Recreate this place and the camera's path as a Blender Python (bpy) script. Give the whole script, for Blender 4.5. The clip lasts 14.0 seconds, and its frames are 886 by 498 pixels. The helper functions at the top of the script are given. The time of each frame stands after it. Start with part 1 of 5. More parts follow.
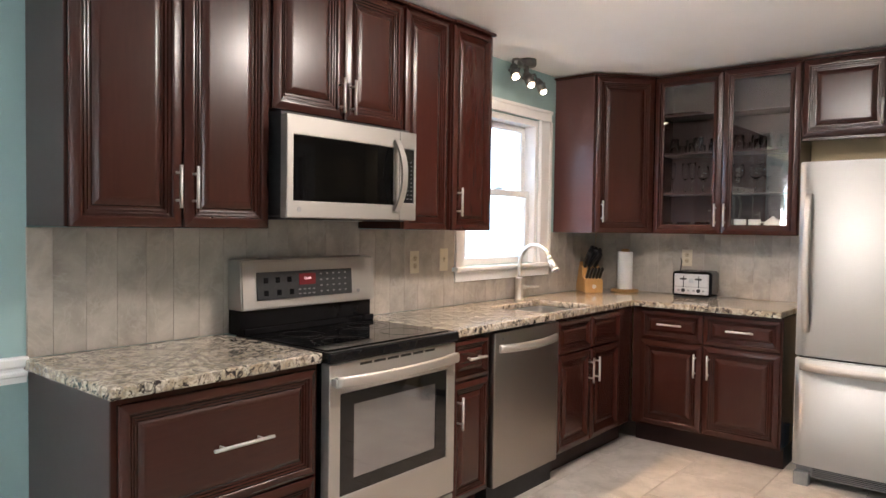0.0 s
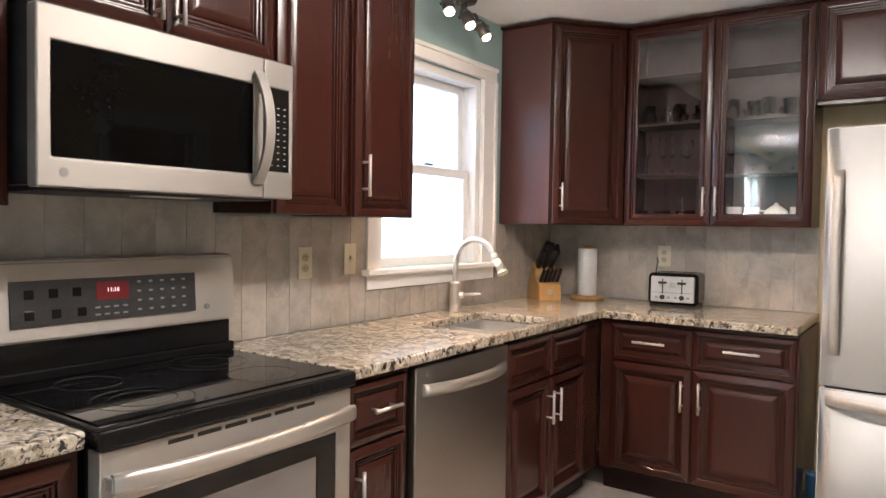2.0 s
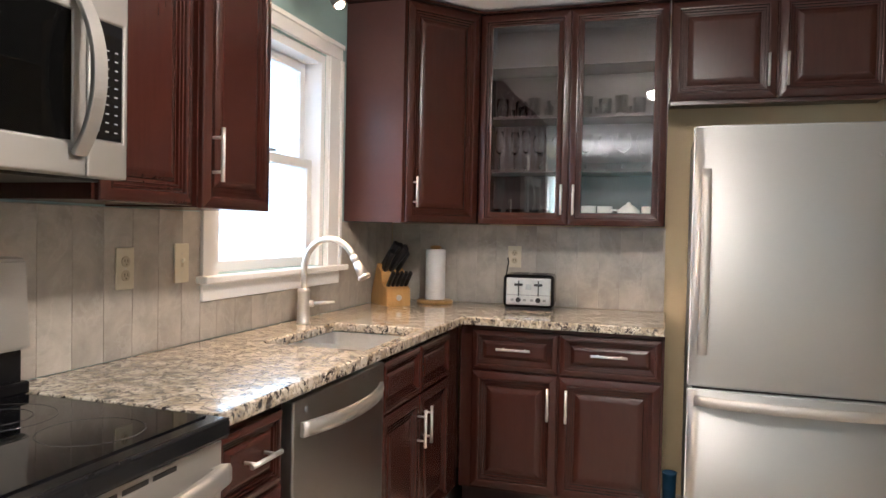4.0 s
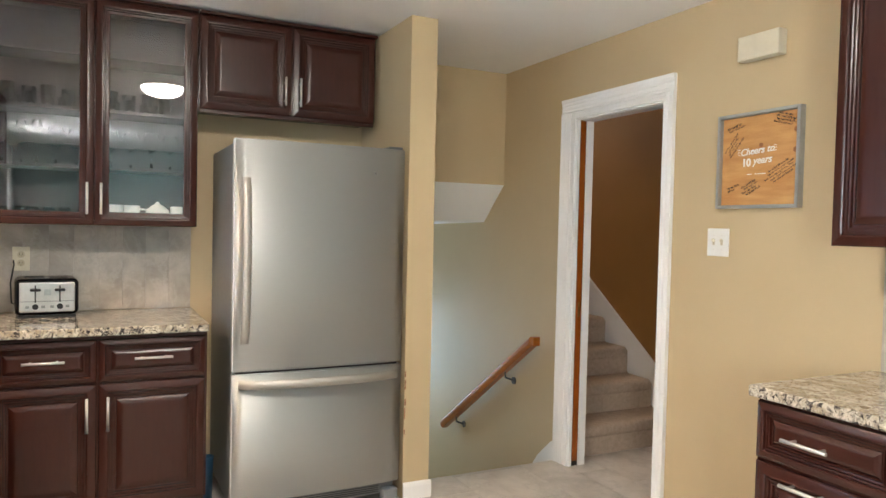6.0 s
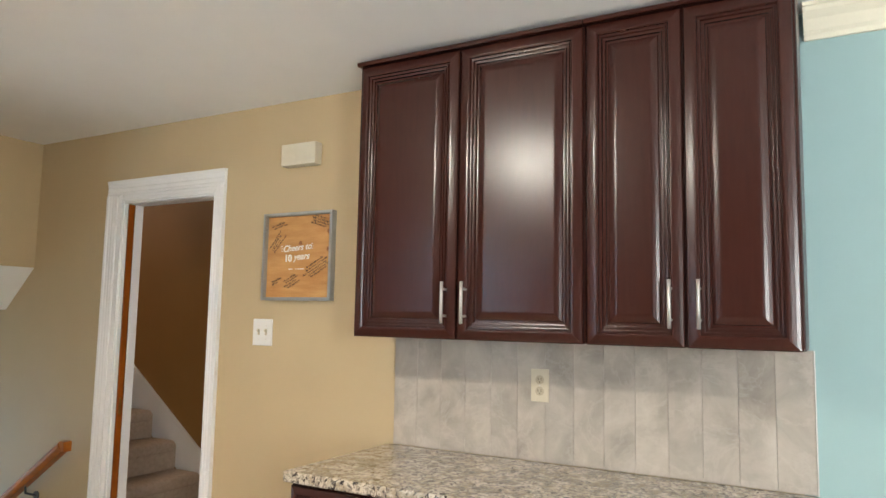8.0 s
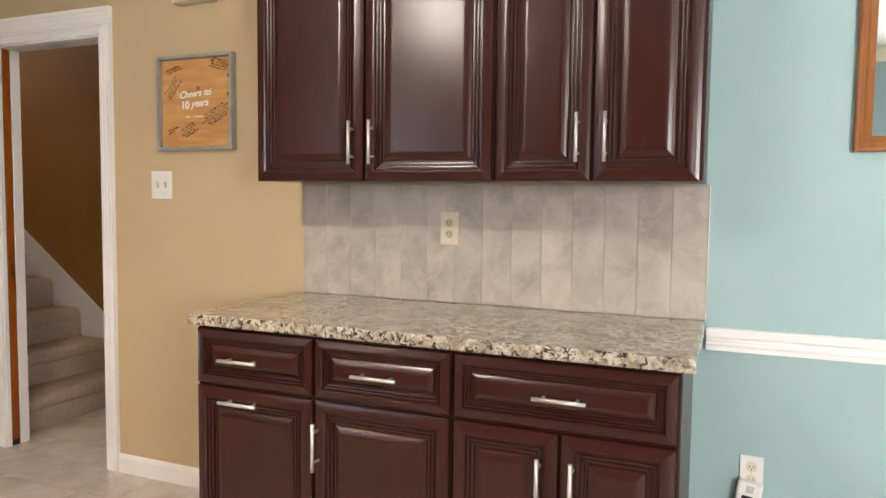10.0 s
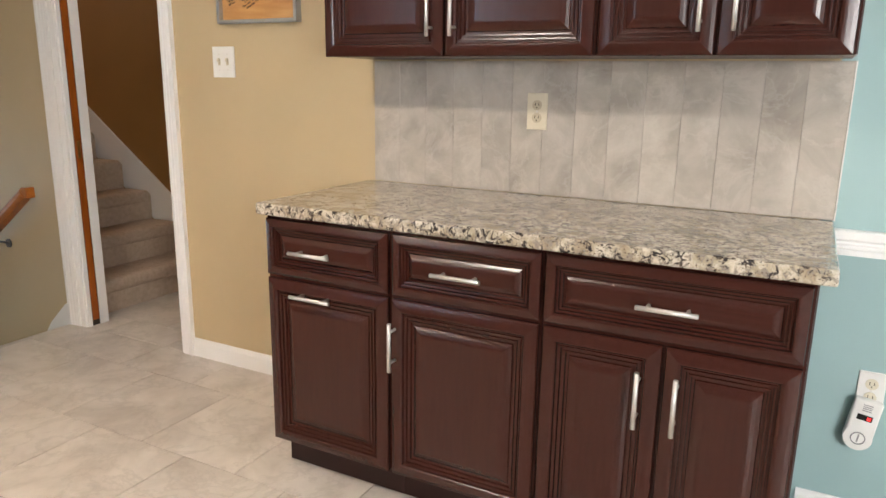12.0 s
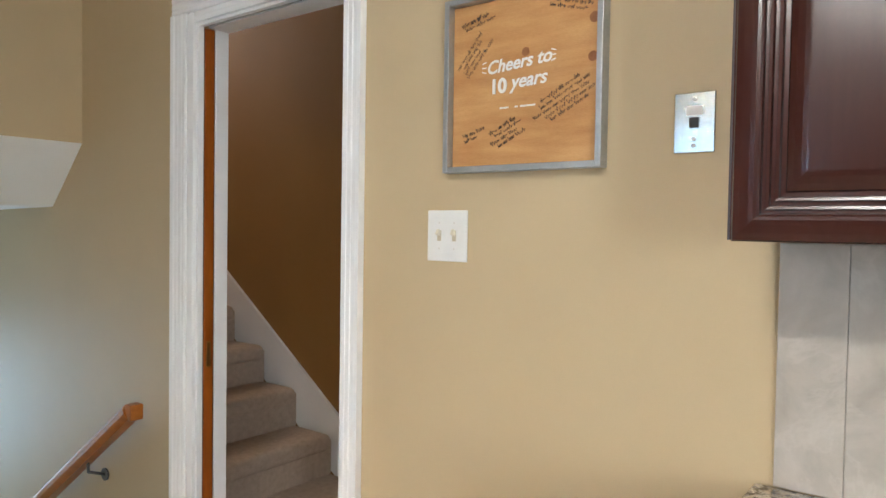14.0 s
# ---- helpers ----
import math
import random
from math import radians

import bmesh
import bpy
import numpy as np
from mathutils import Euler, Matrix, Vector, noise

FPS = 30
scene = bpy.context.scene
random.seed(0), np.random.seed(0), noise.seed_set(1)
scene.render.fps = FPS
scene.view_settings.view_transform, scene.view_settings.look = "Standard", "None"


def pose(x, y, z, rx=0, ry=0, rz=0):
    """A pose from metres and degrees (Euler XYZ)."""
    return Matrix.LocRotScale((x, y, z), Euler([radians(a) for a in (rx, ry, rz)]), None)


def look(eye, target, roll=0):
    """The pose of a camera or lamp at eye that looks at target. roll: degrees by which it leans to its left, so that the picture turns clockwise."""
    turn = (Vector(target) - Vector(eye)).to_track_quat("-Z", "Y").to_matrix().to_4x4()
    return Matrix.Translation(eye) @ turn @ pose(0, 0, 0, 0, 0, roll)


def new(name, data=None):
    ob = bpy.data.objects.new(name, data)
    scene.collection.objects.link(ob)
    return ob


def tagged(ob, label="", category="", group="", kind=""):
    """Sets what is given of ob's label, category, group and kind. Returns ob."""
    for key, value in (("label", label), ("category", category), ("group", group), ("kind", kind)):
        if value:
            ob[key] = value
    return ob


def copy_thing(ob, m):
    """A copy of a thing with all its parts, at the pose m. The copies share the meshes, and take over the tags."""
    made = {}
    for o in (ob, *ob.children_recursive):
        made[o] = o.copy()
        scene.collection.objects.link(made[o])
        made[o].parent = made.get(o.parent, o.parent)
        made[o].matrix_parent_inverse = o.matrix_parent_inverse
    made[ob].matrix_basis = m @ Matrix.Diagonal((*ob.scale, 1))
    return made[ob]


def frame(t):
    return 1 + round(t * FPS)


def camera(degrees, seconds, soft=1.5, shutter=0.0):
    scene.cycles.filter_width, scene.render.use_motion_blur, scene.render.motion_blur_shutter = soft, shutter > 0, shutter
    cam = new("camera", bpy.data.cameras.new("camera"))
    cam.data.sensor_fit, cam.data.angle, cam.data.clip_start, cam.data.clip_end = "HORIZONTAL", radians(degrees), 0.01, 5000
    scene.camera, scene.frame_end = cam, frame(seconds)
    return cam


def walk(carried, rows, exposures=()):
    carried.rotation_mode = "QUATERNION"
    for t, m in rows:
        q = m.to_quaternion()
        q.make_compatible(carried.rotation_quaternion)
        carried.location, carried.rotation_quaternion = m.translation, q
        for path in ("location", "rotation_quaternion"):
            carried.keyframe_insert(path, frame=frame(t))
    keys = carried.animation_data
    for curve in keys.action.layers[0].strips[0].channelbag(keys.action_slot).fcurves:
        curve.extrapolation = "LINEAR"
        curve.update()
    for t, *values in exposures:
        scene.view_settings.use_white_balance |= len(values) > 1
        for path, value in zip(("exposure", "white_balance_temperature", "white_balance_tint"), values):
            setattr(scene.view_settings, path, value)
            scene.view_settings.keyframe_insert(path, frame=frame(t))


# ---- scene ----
cam = camera(64.8, 14.0)
PATH = [
    (0, (0.02, 0.039, 1.406), (-1.26, 1.575, 1.339), 0.8),
    (0.5, (-0.088, 0.302, 1.404), (-1.323, 1.873, 1.328), 0.9),
    (1, (-0.221, 0.565, 1.394), (-1.425, 2.16, 1.319), 0.9),
    (1.5, (-0.395, 0.794, 1.388), (-1.575, 2.408, 1.316), 0.9),
    (2, (-0.571, 1.0, 1.356), (-1.723, 2.633, 1.288), 0.9),
    (2.2, (-0.627, 1.081, 1.358), (-1.767, 2.722, 1.288), 1.0),
    (4.3, (-1.159, 1.235, 1.329), (-1.579, 3.189, 1.262), 1.0),
    (4.5, (-1.232, 1.213, 1.34), (-1.509, 3.192, 1.256), 0.9),
    (5, (-1.378, 1.19, 1.327), (-1.246, 3.184, 1.235), 0.9),
    (5.5, (-1.447, 1.117, 1.384), (-0.936, 3.048, 1.28), 1.0),
    (6, (-1.511, 1.029, 1.4), (-0.627, 2.822, 1.338), 1.3),
    (6.5, (-1.532, 0.983, 1.444), (-0.321, 2.575, 1.441), 1.4),
    (7, (-1.504, 0.985, 1.445), (-0.042, 2.346, 1.537), 1.5),
    (7.5, (-1.493, 0.963, 1.444), (0.139, 2.107, 1.606), 1.4),
    (8, (-1.499, 0.945, 1.444), (0.239, 1.915, 1.641), 1.1),
    (8.2, (-1.501, 0.964, 1.409), (0.268, 1.869, 1.63), 1.2),
    (10.3, (-1.42, 0.918, 1.287), (0.422, 1.668, 1.069), 0.8),
    (10.5, (-1.41, 0.902, 1.276), (0.423, 1.654, 0.998), 0.7),
    (11, (-1.405, 0.887, 1.246), (0.4, 1.652, 0.847), 0.9),
    (11.5, (-1.386, 0.925, 1.237), (0.382, 1.735, 0.771), 0.9),
    (12, (-1.262, 1.092, 1.285), (0.467, 1.985, 0.824), 0.9),
    (12.5, (-1.096, 1.327, 1.341), (0.607, 2.307, 0.97), 1.0),
    (13, (-0.846, 1.587, 1.363), (0.825, 2.655, 1.101), 1.0),
    (13.5, (-0.606, 1.939, 1.365), (1.02, 3.096, 1.228), 1.1),
    (14, (-0.353, 2.289, 1.381), (1.232, 3.507, 1.319), 0.9),
]
walk(cam, [(t, look(eye, target, roll)) for t, eye, target, roll in PATH],
     [(0.0, 0.99, 6450, 18), (2.2, 1.03, 6450, 18), (4.5, 1.03, 6250, 14), (6.0, 1.11, 6350, 9), (7.0, 1.14, 6400, 8), (8.0, 0.93, 6500, 9), (10.5, 0.89, 6850, 16), (12.0, 0.96, 6650, 13), (13.3, 1.13, 6050, 9), (14.0, 1.04, 5900, 8)])

# ---- light ----
world = bpy.data.worlds.new("sky")
scene.world = world
world.use_nodes = True
wn = world.node_tree.nodes
sky = wn.new("ShaderNodeTexSky")
sky.sky_type, sky.sun_disc = "NISHITA", False
sky.sun_elevation, sky.sun_rotation = radians(50), radians(60)
wn["Background"].inputs[1].default_value = 0.12
world.node_tree.links.new(sky.outputs[0], wn["Background"].inputs[0])


def lamp(name, kind, power, colour, m, size=0.1, size_y=None, spot=None):
    data = bpy.data.lights.new(name, kind)
    data.energy, data.color = power, colour
    if kind == "AREA":
        data.size = size
        if size_y:
            data.shape, data.size_y = "RECTANGLE", size_y
    elif kind == "SUN":
        data.angle = radians(size)
    else:
        data.shadow_soft_size = size
    if spot:
        data.spot_size, data.spot_blend = radians(spot), 0.9
    ob = new(name, data)
    ob.matrix_world = m
    return ob


DAY, WARM = (1.0, 0.97, 0.95), (1.0, 0.68, 0.4)
lamp("sun", "SUN", 2.0, (1.0, 0.95, 0.88), look((6, -3, 8), (0, 0, 0)), 0.5)
lamp("kitchen_window_light", "AREA", 10, (0.4, 0.67, 1.0), look((-3.35, 3.79, 1.95), (-1.5, 3.6, 1.1)), 1.2, 1.2)
lamp("dining_window_light", "AREA", 120, DAY, look((-2.82, -1.1, 1.45), (0, -0.5, 2.35)), 1.2, 1.25)
lamp("lower_window_light", "AREA", 9, (0.6, 0.8, 1.0), look((0.5, 7.72, 0.1), (0.9, 5.5, 0.3)), 0.7, 0.9)
# the last lamp is an added warm fill for the stair hall, source unseen
lamp("hall_fill_light", "AREA", 13, (1.0, 0.74, 0.46), look((1.6, 7.46, 3.2), (1.65, 4.5, 0.8)), 0.7, 0.9)

# ---- materials ----


def nodes_of(m):
    m.use_nodes = True
    return m.node_tree.nodes, m.node_tree.links, m.node_tree.nodes["Principled BSDF"]


def coords(n, l, stretch, per_piece=False):
    tc, mp = n.new("ShaderNodeTexCoord"), n.new("ShaderNodeMapping")
    mp.inputs["Scale"].default_value = stretch
    l.new(tc.outputs["Object"], mp.inputs["Vector"])
    if per_piece:
        info, mul = n.new("ShaderNodeObjectInfo"), n.new("ShaderNodeVectorMath")
        mul.operation = "SCALE"
        mul.inputs[0].default_value = (17.3, 9.1, 23.7)
        l.new(info.outputs["Random"], mul.inputs["Scale"])
        l.new(mul.outputs[0], mp.inputs["Location"])
    return mp.outputs[0]


def noise_tex(n, l, vec, scale, detail=4, rough=0.55, distort=0.0):
    t = n.new("ShaderNodeTexNoise")
    t.inputs["Scale"].default_value, t.inputs["Detail"].default_value = scale, detail
    t.inputs["Roughness"].default_value, t.inputs["Distortion"].default_value = rough, distort
    l.new(vec, t.inputs["Vector"])
    return t.outputs["Fac"]


def ramp(n, l, fac, stops):
    r = n.new("ShaderNodeValToRGB")
    while len(r.color_ramp.elements) < len(stops):
        r.color_ramp.elements.new(0.5)
    for e, (p, c) in zip(r.color_ramp.elements, stops):
        e.position, e.color = p, (*c, 1)
    l.new(fac, r.inputs[0])
    return r.outputs[0]


def mix(n, l, fac, a, b, mode="MIX"):
    m = n.new("ShaderNodeMix")
    m.data_type, m.blend_type = "RGBA", mode
    for sock, v in ((m.inputs[0], fac), (m.inputs[6], a), (m.inputs[7], b)):
        if isinstance(v, bpy.types.NodeSocket):
            l.new(v, sock)
        elif isinstance(v, tuple):
            sock.default_value = (*v, 1)
        else:
            sock.default_value = v
    return m.outputs[2]


def relief(n, l, b, height, strength, distance=0.002):
    bump = n.new("ShaderNodeBump")
    bump.inputs["Strength"].default_value, bump.inputs["Distance"].default_value = strength, distance
    l.new(height, bump.inputs["Height"])
    l.new(bump.outputs[0], b.inputs["Normal"])


def mat(name, dark, light, scale=6.0, rough=0.5, metal=0.0, stretch=(1, 1, 1), bump=0.0, fine=120.0,
        coat=0.0, per_piece=False, rough_var=0.0, distance=0.001):
    """Two tones over a large and a fine noise, with fine relief."""
    m = bpy.data.materials.new(name)
    n, l, b = nodes_of(m)
    v = coords(n, l, stretch, per_piece)
    big, small = noise_tex(n, l, v, scale, 5), noise_tex(n, l, v, fine, 3)
    add = n.new("ShaderNodeMath")
    add.operation = "MULTIPLY_ADD"
    l.new(small, add.inputs[0])
    add.inputs[1].default_value = 0.35
    l.new(big, add.inputs[2])
    l.new(ramp(n, l, add.outputs[0], [(0.42, dark), (0.95, light)]), b.inputs["Base Color"])
    b.inputs["Roughness"].default_value, b.inputs["Metallic"].default_value = rough, metal
    b.inputs["Coat Weight"].default_value, b.inputs["Coat Roughness"].default_value = coat, 0.12
    if rough_var:
        mr = n.new("ShaderNodeMapRange")
        mr.inputs["To Min"].default_value, mr.inputs["To Max"].default_value = rough - rough_var, rough + rough_var
        l.new(big, mr.inputs["Value"])
        l.new(mr.outputs[0], b.inputs["Roughness"])
    if bump:
        relief(n, l, b, small, bump, distance)
    return m


def glow(name, colour, strength):
    m = bpy.data.materials.new(name)
    n, l, b = nodes_of(m)
    b.inputs["Base Color"].default_value = (*colour, 1)
    b.inputs["Emission Color"].default_value, b.inputs["Emission Strength"].default_value = (*colour, 1), strength
    return m


def glass(name, tint=(1, 1, 1), rough=0.0):
    m = bpy.data.materials.new(name)
    n, l, b = nodes_of(m)
    b.inputs["Base Color"].default_value = (*tint, 1)
    b.inputs["Transmission Weight"].default_value, b.inputs["Roughness"].default_value, b.inputs["IOR"].default_value = 1, rough, 1.45
    return m


def granite():
    m = bpy.data.materials.new("granite")
    n, l, b = nodes_of(m)
    v = coords(n, l, (1, 1, 1))
    cream = ramp(n, l, noise_tex(n, l, v, 17, 6, 0.65, 0.4), [(0.3, (0.22, 0.16, 0.1)), (0.45, (0.43, 0.362, 0.265)), (0.58, (0.65, 0.585, 0.485)), (0.75, (0.33, 0.277, 0.21))])
    grey = ramp(n, l, noise_tex(n, l, v, 60, 5, 0.7, 0.6), [(0.5, (0, 0, 0)), (0.58, (1, 1, 1))])
    c = mix(n, l, grey, cream, (0.28, 0.245, 0.205))
    dark = ramp(n, l, noise_tex(n, l, v, 42, 5, 0.7, 0.9), [(0.535, (0, 0, 0)), (0.575, (1, 1, 1))])
    c = mix(n, l, dark, c, (0.035, 0.03, 0.03))
    fleck = ramp(n, l, noise_tex(n, l, v, 150, 2, 0.6), [(0.62, (0, 0, 0)), (0.68, (1, 1, 1))])
    c = mix(n, l, fleck, c, (0.1, 0.07, 0.05))
    l.new(c, b.inputs["Base Color"])
    b.inputs["Roughness"].default_value, b.inputs["Coat Weight"].default_value = 0.2, 0.5
    b.inputs["Coat Roughness"].default_value = 0.05
    relief(n, l, b, noise_tex(n, l, v, 60, 4), 0.04)
    return m


def stone_tile(name, tones, vein, scale, rough, per_piece=True, vein_amount=0.5):
    m = bpy.data.materials.new(name)
    n, l, b = nodes_of(m)
    v = coords(n, l, (1, 1, 1), per_piece)
    c = ramp(n, l, noise_tex(n, l, v, scale, 6, 0.6, 0.45), [(0.3, tones[0]), (0.5, tones[1]), (0.72, tones[2])])
    line = n.new("ShaderNodeMath")
    line.operation = "SUBTRACT"
    l.new(noise_tex(n, l, v, scale * 0.8, 6, 0.65, 0.5), line.inputs[0])
    line.inputs[1].default_value = 0.5
    absl = n.new("ShaderNodeMath")
    absl.operation = "ABSOLUTE"
    l.new(line.outputs[0], absl.inputs[0])
    f = ramp(n, l, absl.outputs[0], [(0.0, (vein_amount,) * 3), (0.03, (0, 0, 0))])
    c = mix(n, l, f, c, vein)
    info = n.new("ShaderNodeObjectInfo")
    tone = ramp(n, l, info.outputs["Random"], [(0, (0.9, 0.9, 0.91)), (1, (1, 1, 1))])
    c = mix(n, l, 1.0, c, tone, "MULTIPLY")
    l.new(c, b.inputs["Base Color"])
    b.inputs["Roughness"].default_value = rough
    relief(n, l, b, noise_tex(n, l, v, scale * 6, 6, 0.65), 0.25, 0.0012)
    return m


def cherry(name, stretch):
    m = bpy.data.materials.new(name)
    n, l, b = nodes_of(m)
    v = coords(n, l, stretch)
    grain = noise_tex(n, l, v, 14, 5, 0.6, 0.3)
    cloud = noise_tex(n, l, coords(n, l, (1, 1, 0.5)), 3, 2)
    a = ramp(n, l, grain, [(0.25, (0.033, 0.0088, 0.0062)), (0.75, (0.050, 0.0136, 0.0090))])
    c = mix(n, l, cloud, a, (0.043, 0.0112, 0.0076))
    l.new(c, b.inputs["Base Color"])
    b.inputs["Specular IOR Level"].default_value = 0.42
    b.inputs["Roughness"].default_value = 0.26
    return m


def steel(name, tone, stretch, rough=0.3, brushed=0.75):
    m = bpy.data.materials.new(name)
    n, l, b = nodes_of(m)
    g = noise_tex(n, l, coords(n, l, stretch), 60, 4, 0.6)
    l.new(ramp(n, l, g, [(0.3, tuple(0.93 * q for q in tone)), (0.7, tone)]), b.inputs["Base Color"])
    b.inputs["Metallic"].default_value = 1
    mr = n.new("ShaderNodeMapRange")
    mr.inputs["To Min"].default_value, mr.inputs["To Max"].default_value = rough - 0.05, rough + 0.06
    l.new(g, mr.inputs["Value"])
    l.new(mr.outputs[0], b.inputs["Roughness"])
    relief(n, l, b, g, 0.03, 0.0004)
    tan = n.new("ShaderNodeVectorTransform")      # the brush runs along the thing's own x
    tan.vector_type, tan.convert_from, tan.convert_to = "VECTOR", "OBJECT", "WORLD"
    tan.inputs[0].default_value = (1, 0, 0)
    l.new(tan.outputs[0], b.inputs["Tangent"])
    b.inputs["Anisotropic"].default_value, b.inputs["Anisotropic Rotation"].default_value = brushed, 0.25
    return m


CHERRY = cherry("cherry_stained_wood", (6, 6, 0.6))
CHERRY_H = cherry("cherry_stained_wood_level", (0.6, 6, 6))
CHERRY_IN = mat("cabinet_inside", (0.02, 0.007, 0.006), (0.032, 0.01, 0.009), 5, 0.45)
END_PANEL = mat("laminate_end_panel", (0.05, 0.033, 0.032), (0.064, 0.042, 0.04), 4, 0.34)
# cherry lightened: the window's sheen on the corner cabinet is in the colour
SHEEN_PANEL = mat("cherry_sheen_panel", (0.078, 0.031, 0.028), (0.105, 0.045, 0.041), 3, 0.3)
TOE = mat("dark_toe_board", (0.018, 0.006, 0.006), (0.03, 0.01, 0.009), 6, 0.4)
STEEL = steel("brushed_steel", (0.52, 0.5, 0.47), (0.6, 0.6, 40), 0.56, 0.4)
STEEL_D = steel("brushed_steel_dishwasher", (0.38, 0.36, 0.335), (0.6, 0.6, 40), 0.34, 0.6)
STEEL_V = steel("brushed_steel_fridge", (0.54, 0.545, 0.535), (0.5, 0.5, 40), 0.56, 0.85)
STEEL_M = steel("brushed_steel_microwave", (0.4, 0.385, 0.36), (0.6, 0.6, 40), 0.58, 0.4)
NICKEL = mat("brushed_nickel", (0.68, 0.65, 0.61), (0.78, 0.75, 0.71), 20, 0.5, 1.0)
GRANITE = granite()
PLATE = mat("polished_plate", (0.33, 0.34, 0.33), (0.44, 0.45, 0.43), 8, 0.2, 1.0)
SLATE = stone_tile("backsplash_stone", ((0.3346, 0.2945, 0.2511), (0.4607, 0.4133, 0.3534), (0.582, 0.5272, 0.4604)), (0.6208, 0.57, 0.5115), 6.0, 0.36, vein_amount=0.28)
FLOOR_TILE = stone_tile("floor_stone_tile", ((0.47, 0.422, 0.37), (0.6, 0.547, 0.49), (0.72, 0.665, 0.605)), (0.40, 0.36, 0.315), 4.5, 0.3, vein_amount=0.35)
GROUT = mat("grout", (0.22, 0.195, 0.165), (0.28, 0.25, 0.215), 30, 0.9, bump=0.3)
GROUT_B = mat("backsplash_grout", (0.43, 0.4, 0.355), (0.49, 0.455, 0.41), 30, 0.9, bump=0.3)
YELLOW = mat("tan_wall_paint", (0.5198, 0.405, 0.2417), (0.5569, 0.4368, 0.2662), 2.5, 0.6, bump=0.06, fine=260)
TEAL = mat("teal_wall_paint", (0.302, 0.445, 0.449), (0.338, 0.484, 0.486), 2.5, 0.6, bump=0.06, fine=260)
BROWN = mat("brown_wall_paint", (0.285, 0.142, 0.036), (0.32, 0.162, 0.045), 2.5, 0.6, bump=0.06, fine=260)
CEIL = mat("ceiling_paint", (0.88, 0.88, 0.87), (0.92, 0.92, 0.91), 3, 0.75, bump=0.12, fine=180)
TRIM = mat("white_trim_paint", (0.85, 0.845, 0.835), (0.88, 0.875, 0.865), 8, 0.35)
BLACK = mat("black_enamel", (0.006, 0.006, 0.007), (0.01, 0.01, 0.011), 8, 0.16)
BLACK_GLASS = mat("black_glass", (0.004, 0.004, 0.005), (0.006, 0.006, 0.007), 5, 0.04)
DOOR_GLASS = mat("smoked_door_glass", (0.002, 0.002, 0.002), (0.003, 0.003, 0.003), 5, 0.03)
BLACK_SOFT = mat("black_plastic", (0.012, 0.012, 0.013), (0.022, 0.022, 0.024), 40, 0.42)
PANEL_GREY = mat("dark_grey_panel", (0.035, 0.036, 0.038), (0.05, 0.051, 0.053), 30, 0.3)
RING = mat("burner_ring_print", (0.06, 0.06, 0.062), (0.09, 0.09, 0.09), 80, 0.2)
GREY_SIDE = mat("grey_fridge_side", (0.1955, 0.204, 0.2125), (0.238, 0.2465, 0.255), 40, 0.4, 0.3, bump=0.1)
IVORY = mat("ivory_plastic", (0.66, 0.6, 0.46), (0.72, 0.66, 0.52), 20, 0.35)
# ivory darkened to stand for the shading round sockets and in toggle slots
IVORY_DARK = mat("shaded_ivory_plastic", (0.5, 0.43, 0.3), (0.56, 0.49, 0.35), 20, 0.35)
WHITE_PL = mat("white_plastic", (0.76, 0.75, 0.72), (0.82, 0.81, 0.78), 20, 0.35)
SLOT = mat("dark_slot", (0.015, 0.013, 0.012), (0.025, 0.022, 0.02), 30, 0.6)
RAIL_WOOD = mat("orange_oak", (0.3, 0.082, 0.006), (0.43, 0.135, 0.012), 14, 0.3, stretch=(4, 0.5, 4), coat=0.3)
DOOR_OAK = mat("orange_stained_oak", (0.26, 0.062, 0.005), (0.38, 0.1, 0.008), 14, 0.35, stretch=(4, 4, 0.5), coat=0.2)
BRASS = mat("aged_brass", (0.3, 0.17, 0.06), (0.42, 0.26, 0.1), 30, 0.35, 1.0)
FRAME_WOOD = mat("brown_oak_frame", (0.2, 0.062, 0.012), (0.33, 0.115, 0.022), 14, 0.3, stretch=(4, 4, 0.6), coat=0.2)
MIRROR = mat("mirror_silver", (0.84, 0.85, 0.86), (0.88, 0.89, 0.9), 3, 0.015, 1.0)
CREAM = mat("cream_trim_paint", (0.8, 0.75, 0.6), (0.86, 0.81, 0.66), 8, 0.4)
BLOCK_WOOD = mat("light_beech", (0.5, 0.27, 0.09), (0.62, 0.37, 0.14), 10, 0.4, stretch=(5, 5, 0.6))
SIGN_WOOD = mat("pine_board", (0.42, 0.18, 0.05), (0.64, 0.37, 0.145), 4.5, 0.5, stretch=(1, 0.5, 6), bump=0.1)
ZINC = mat("galvanised_zinc", (0.36, 0.38, 0.39), (0.5, 0.52, 0.53), 14, 0.42, 0.75)
CARPET = mat("grey_carpet", (0.4885, 0.3814, 0.2862), (0.6372, 0.5187, 0.4102), 40, 0.95, bump=0.9, fine=420, distance=0.006)
PAPER = mat("paper_towel", (0.78, 0.78, 0.77), (0.86, 0.86, 0.85), 40, 0.9, bump=0.4, fine=300)
CHROME = mat("polished_chrome", (0.46, 0.455, 0.45), (0.6, 0.595, 0.59), 10, 0.3, 0.6)
GUNMETAL = mat("dark_lamp_metal", (0.1, 0.096, 0.092), (0.16, 0.155, 0.15), 30, 0.42, 0.7)
INK = mat("black_ink", (0.012, 0.012, 0.012), (0.02, 0.02, 0.02), 50, 0.6)
WHITE_INK = mat("white_ink", (0.78, 0.77, 0.74), (0.84, 0.83, 0.8), 50, 0.6)
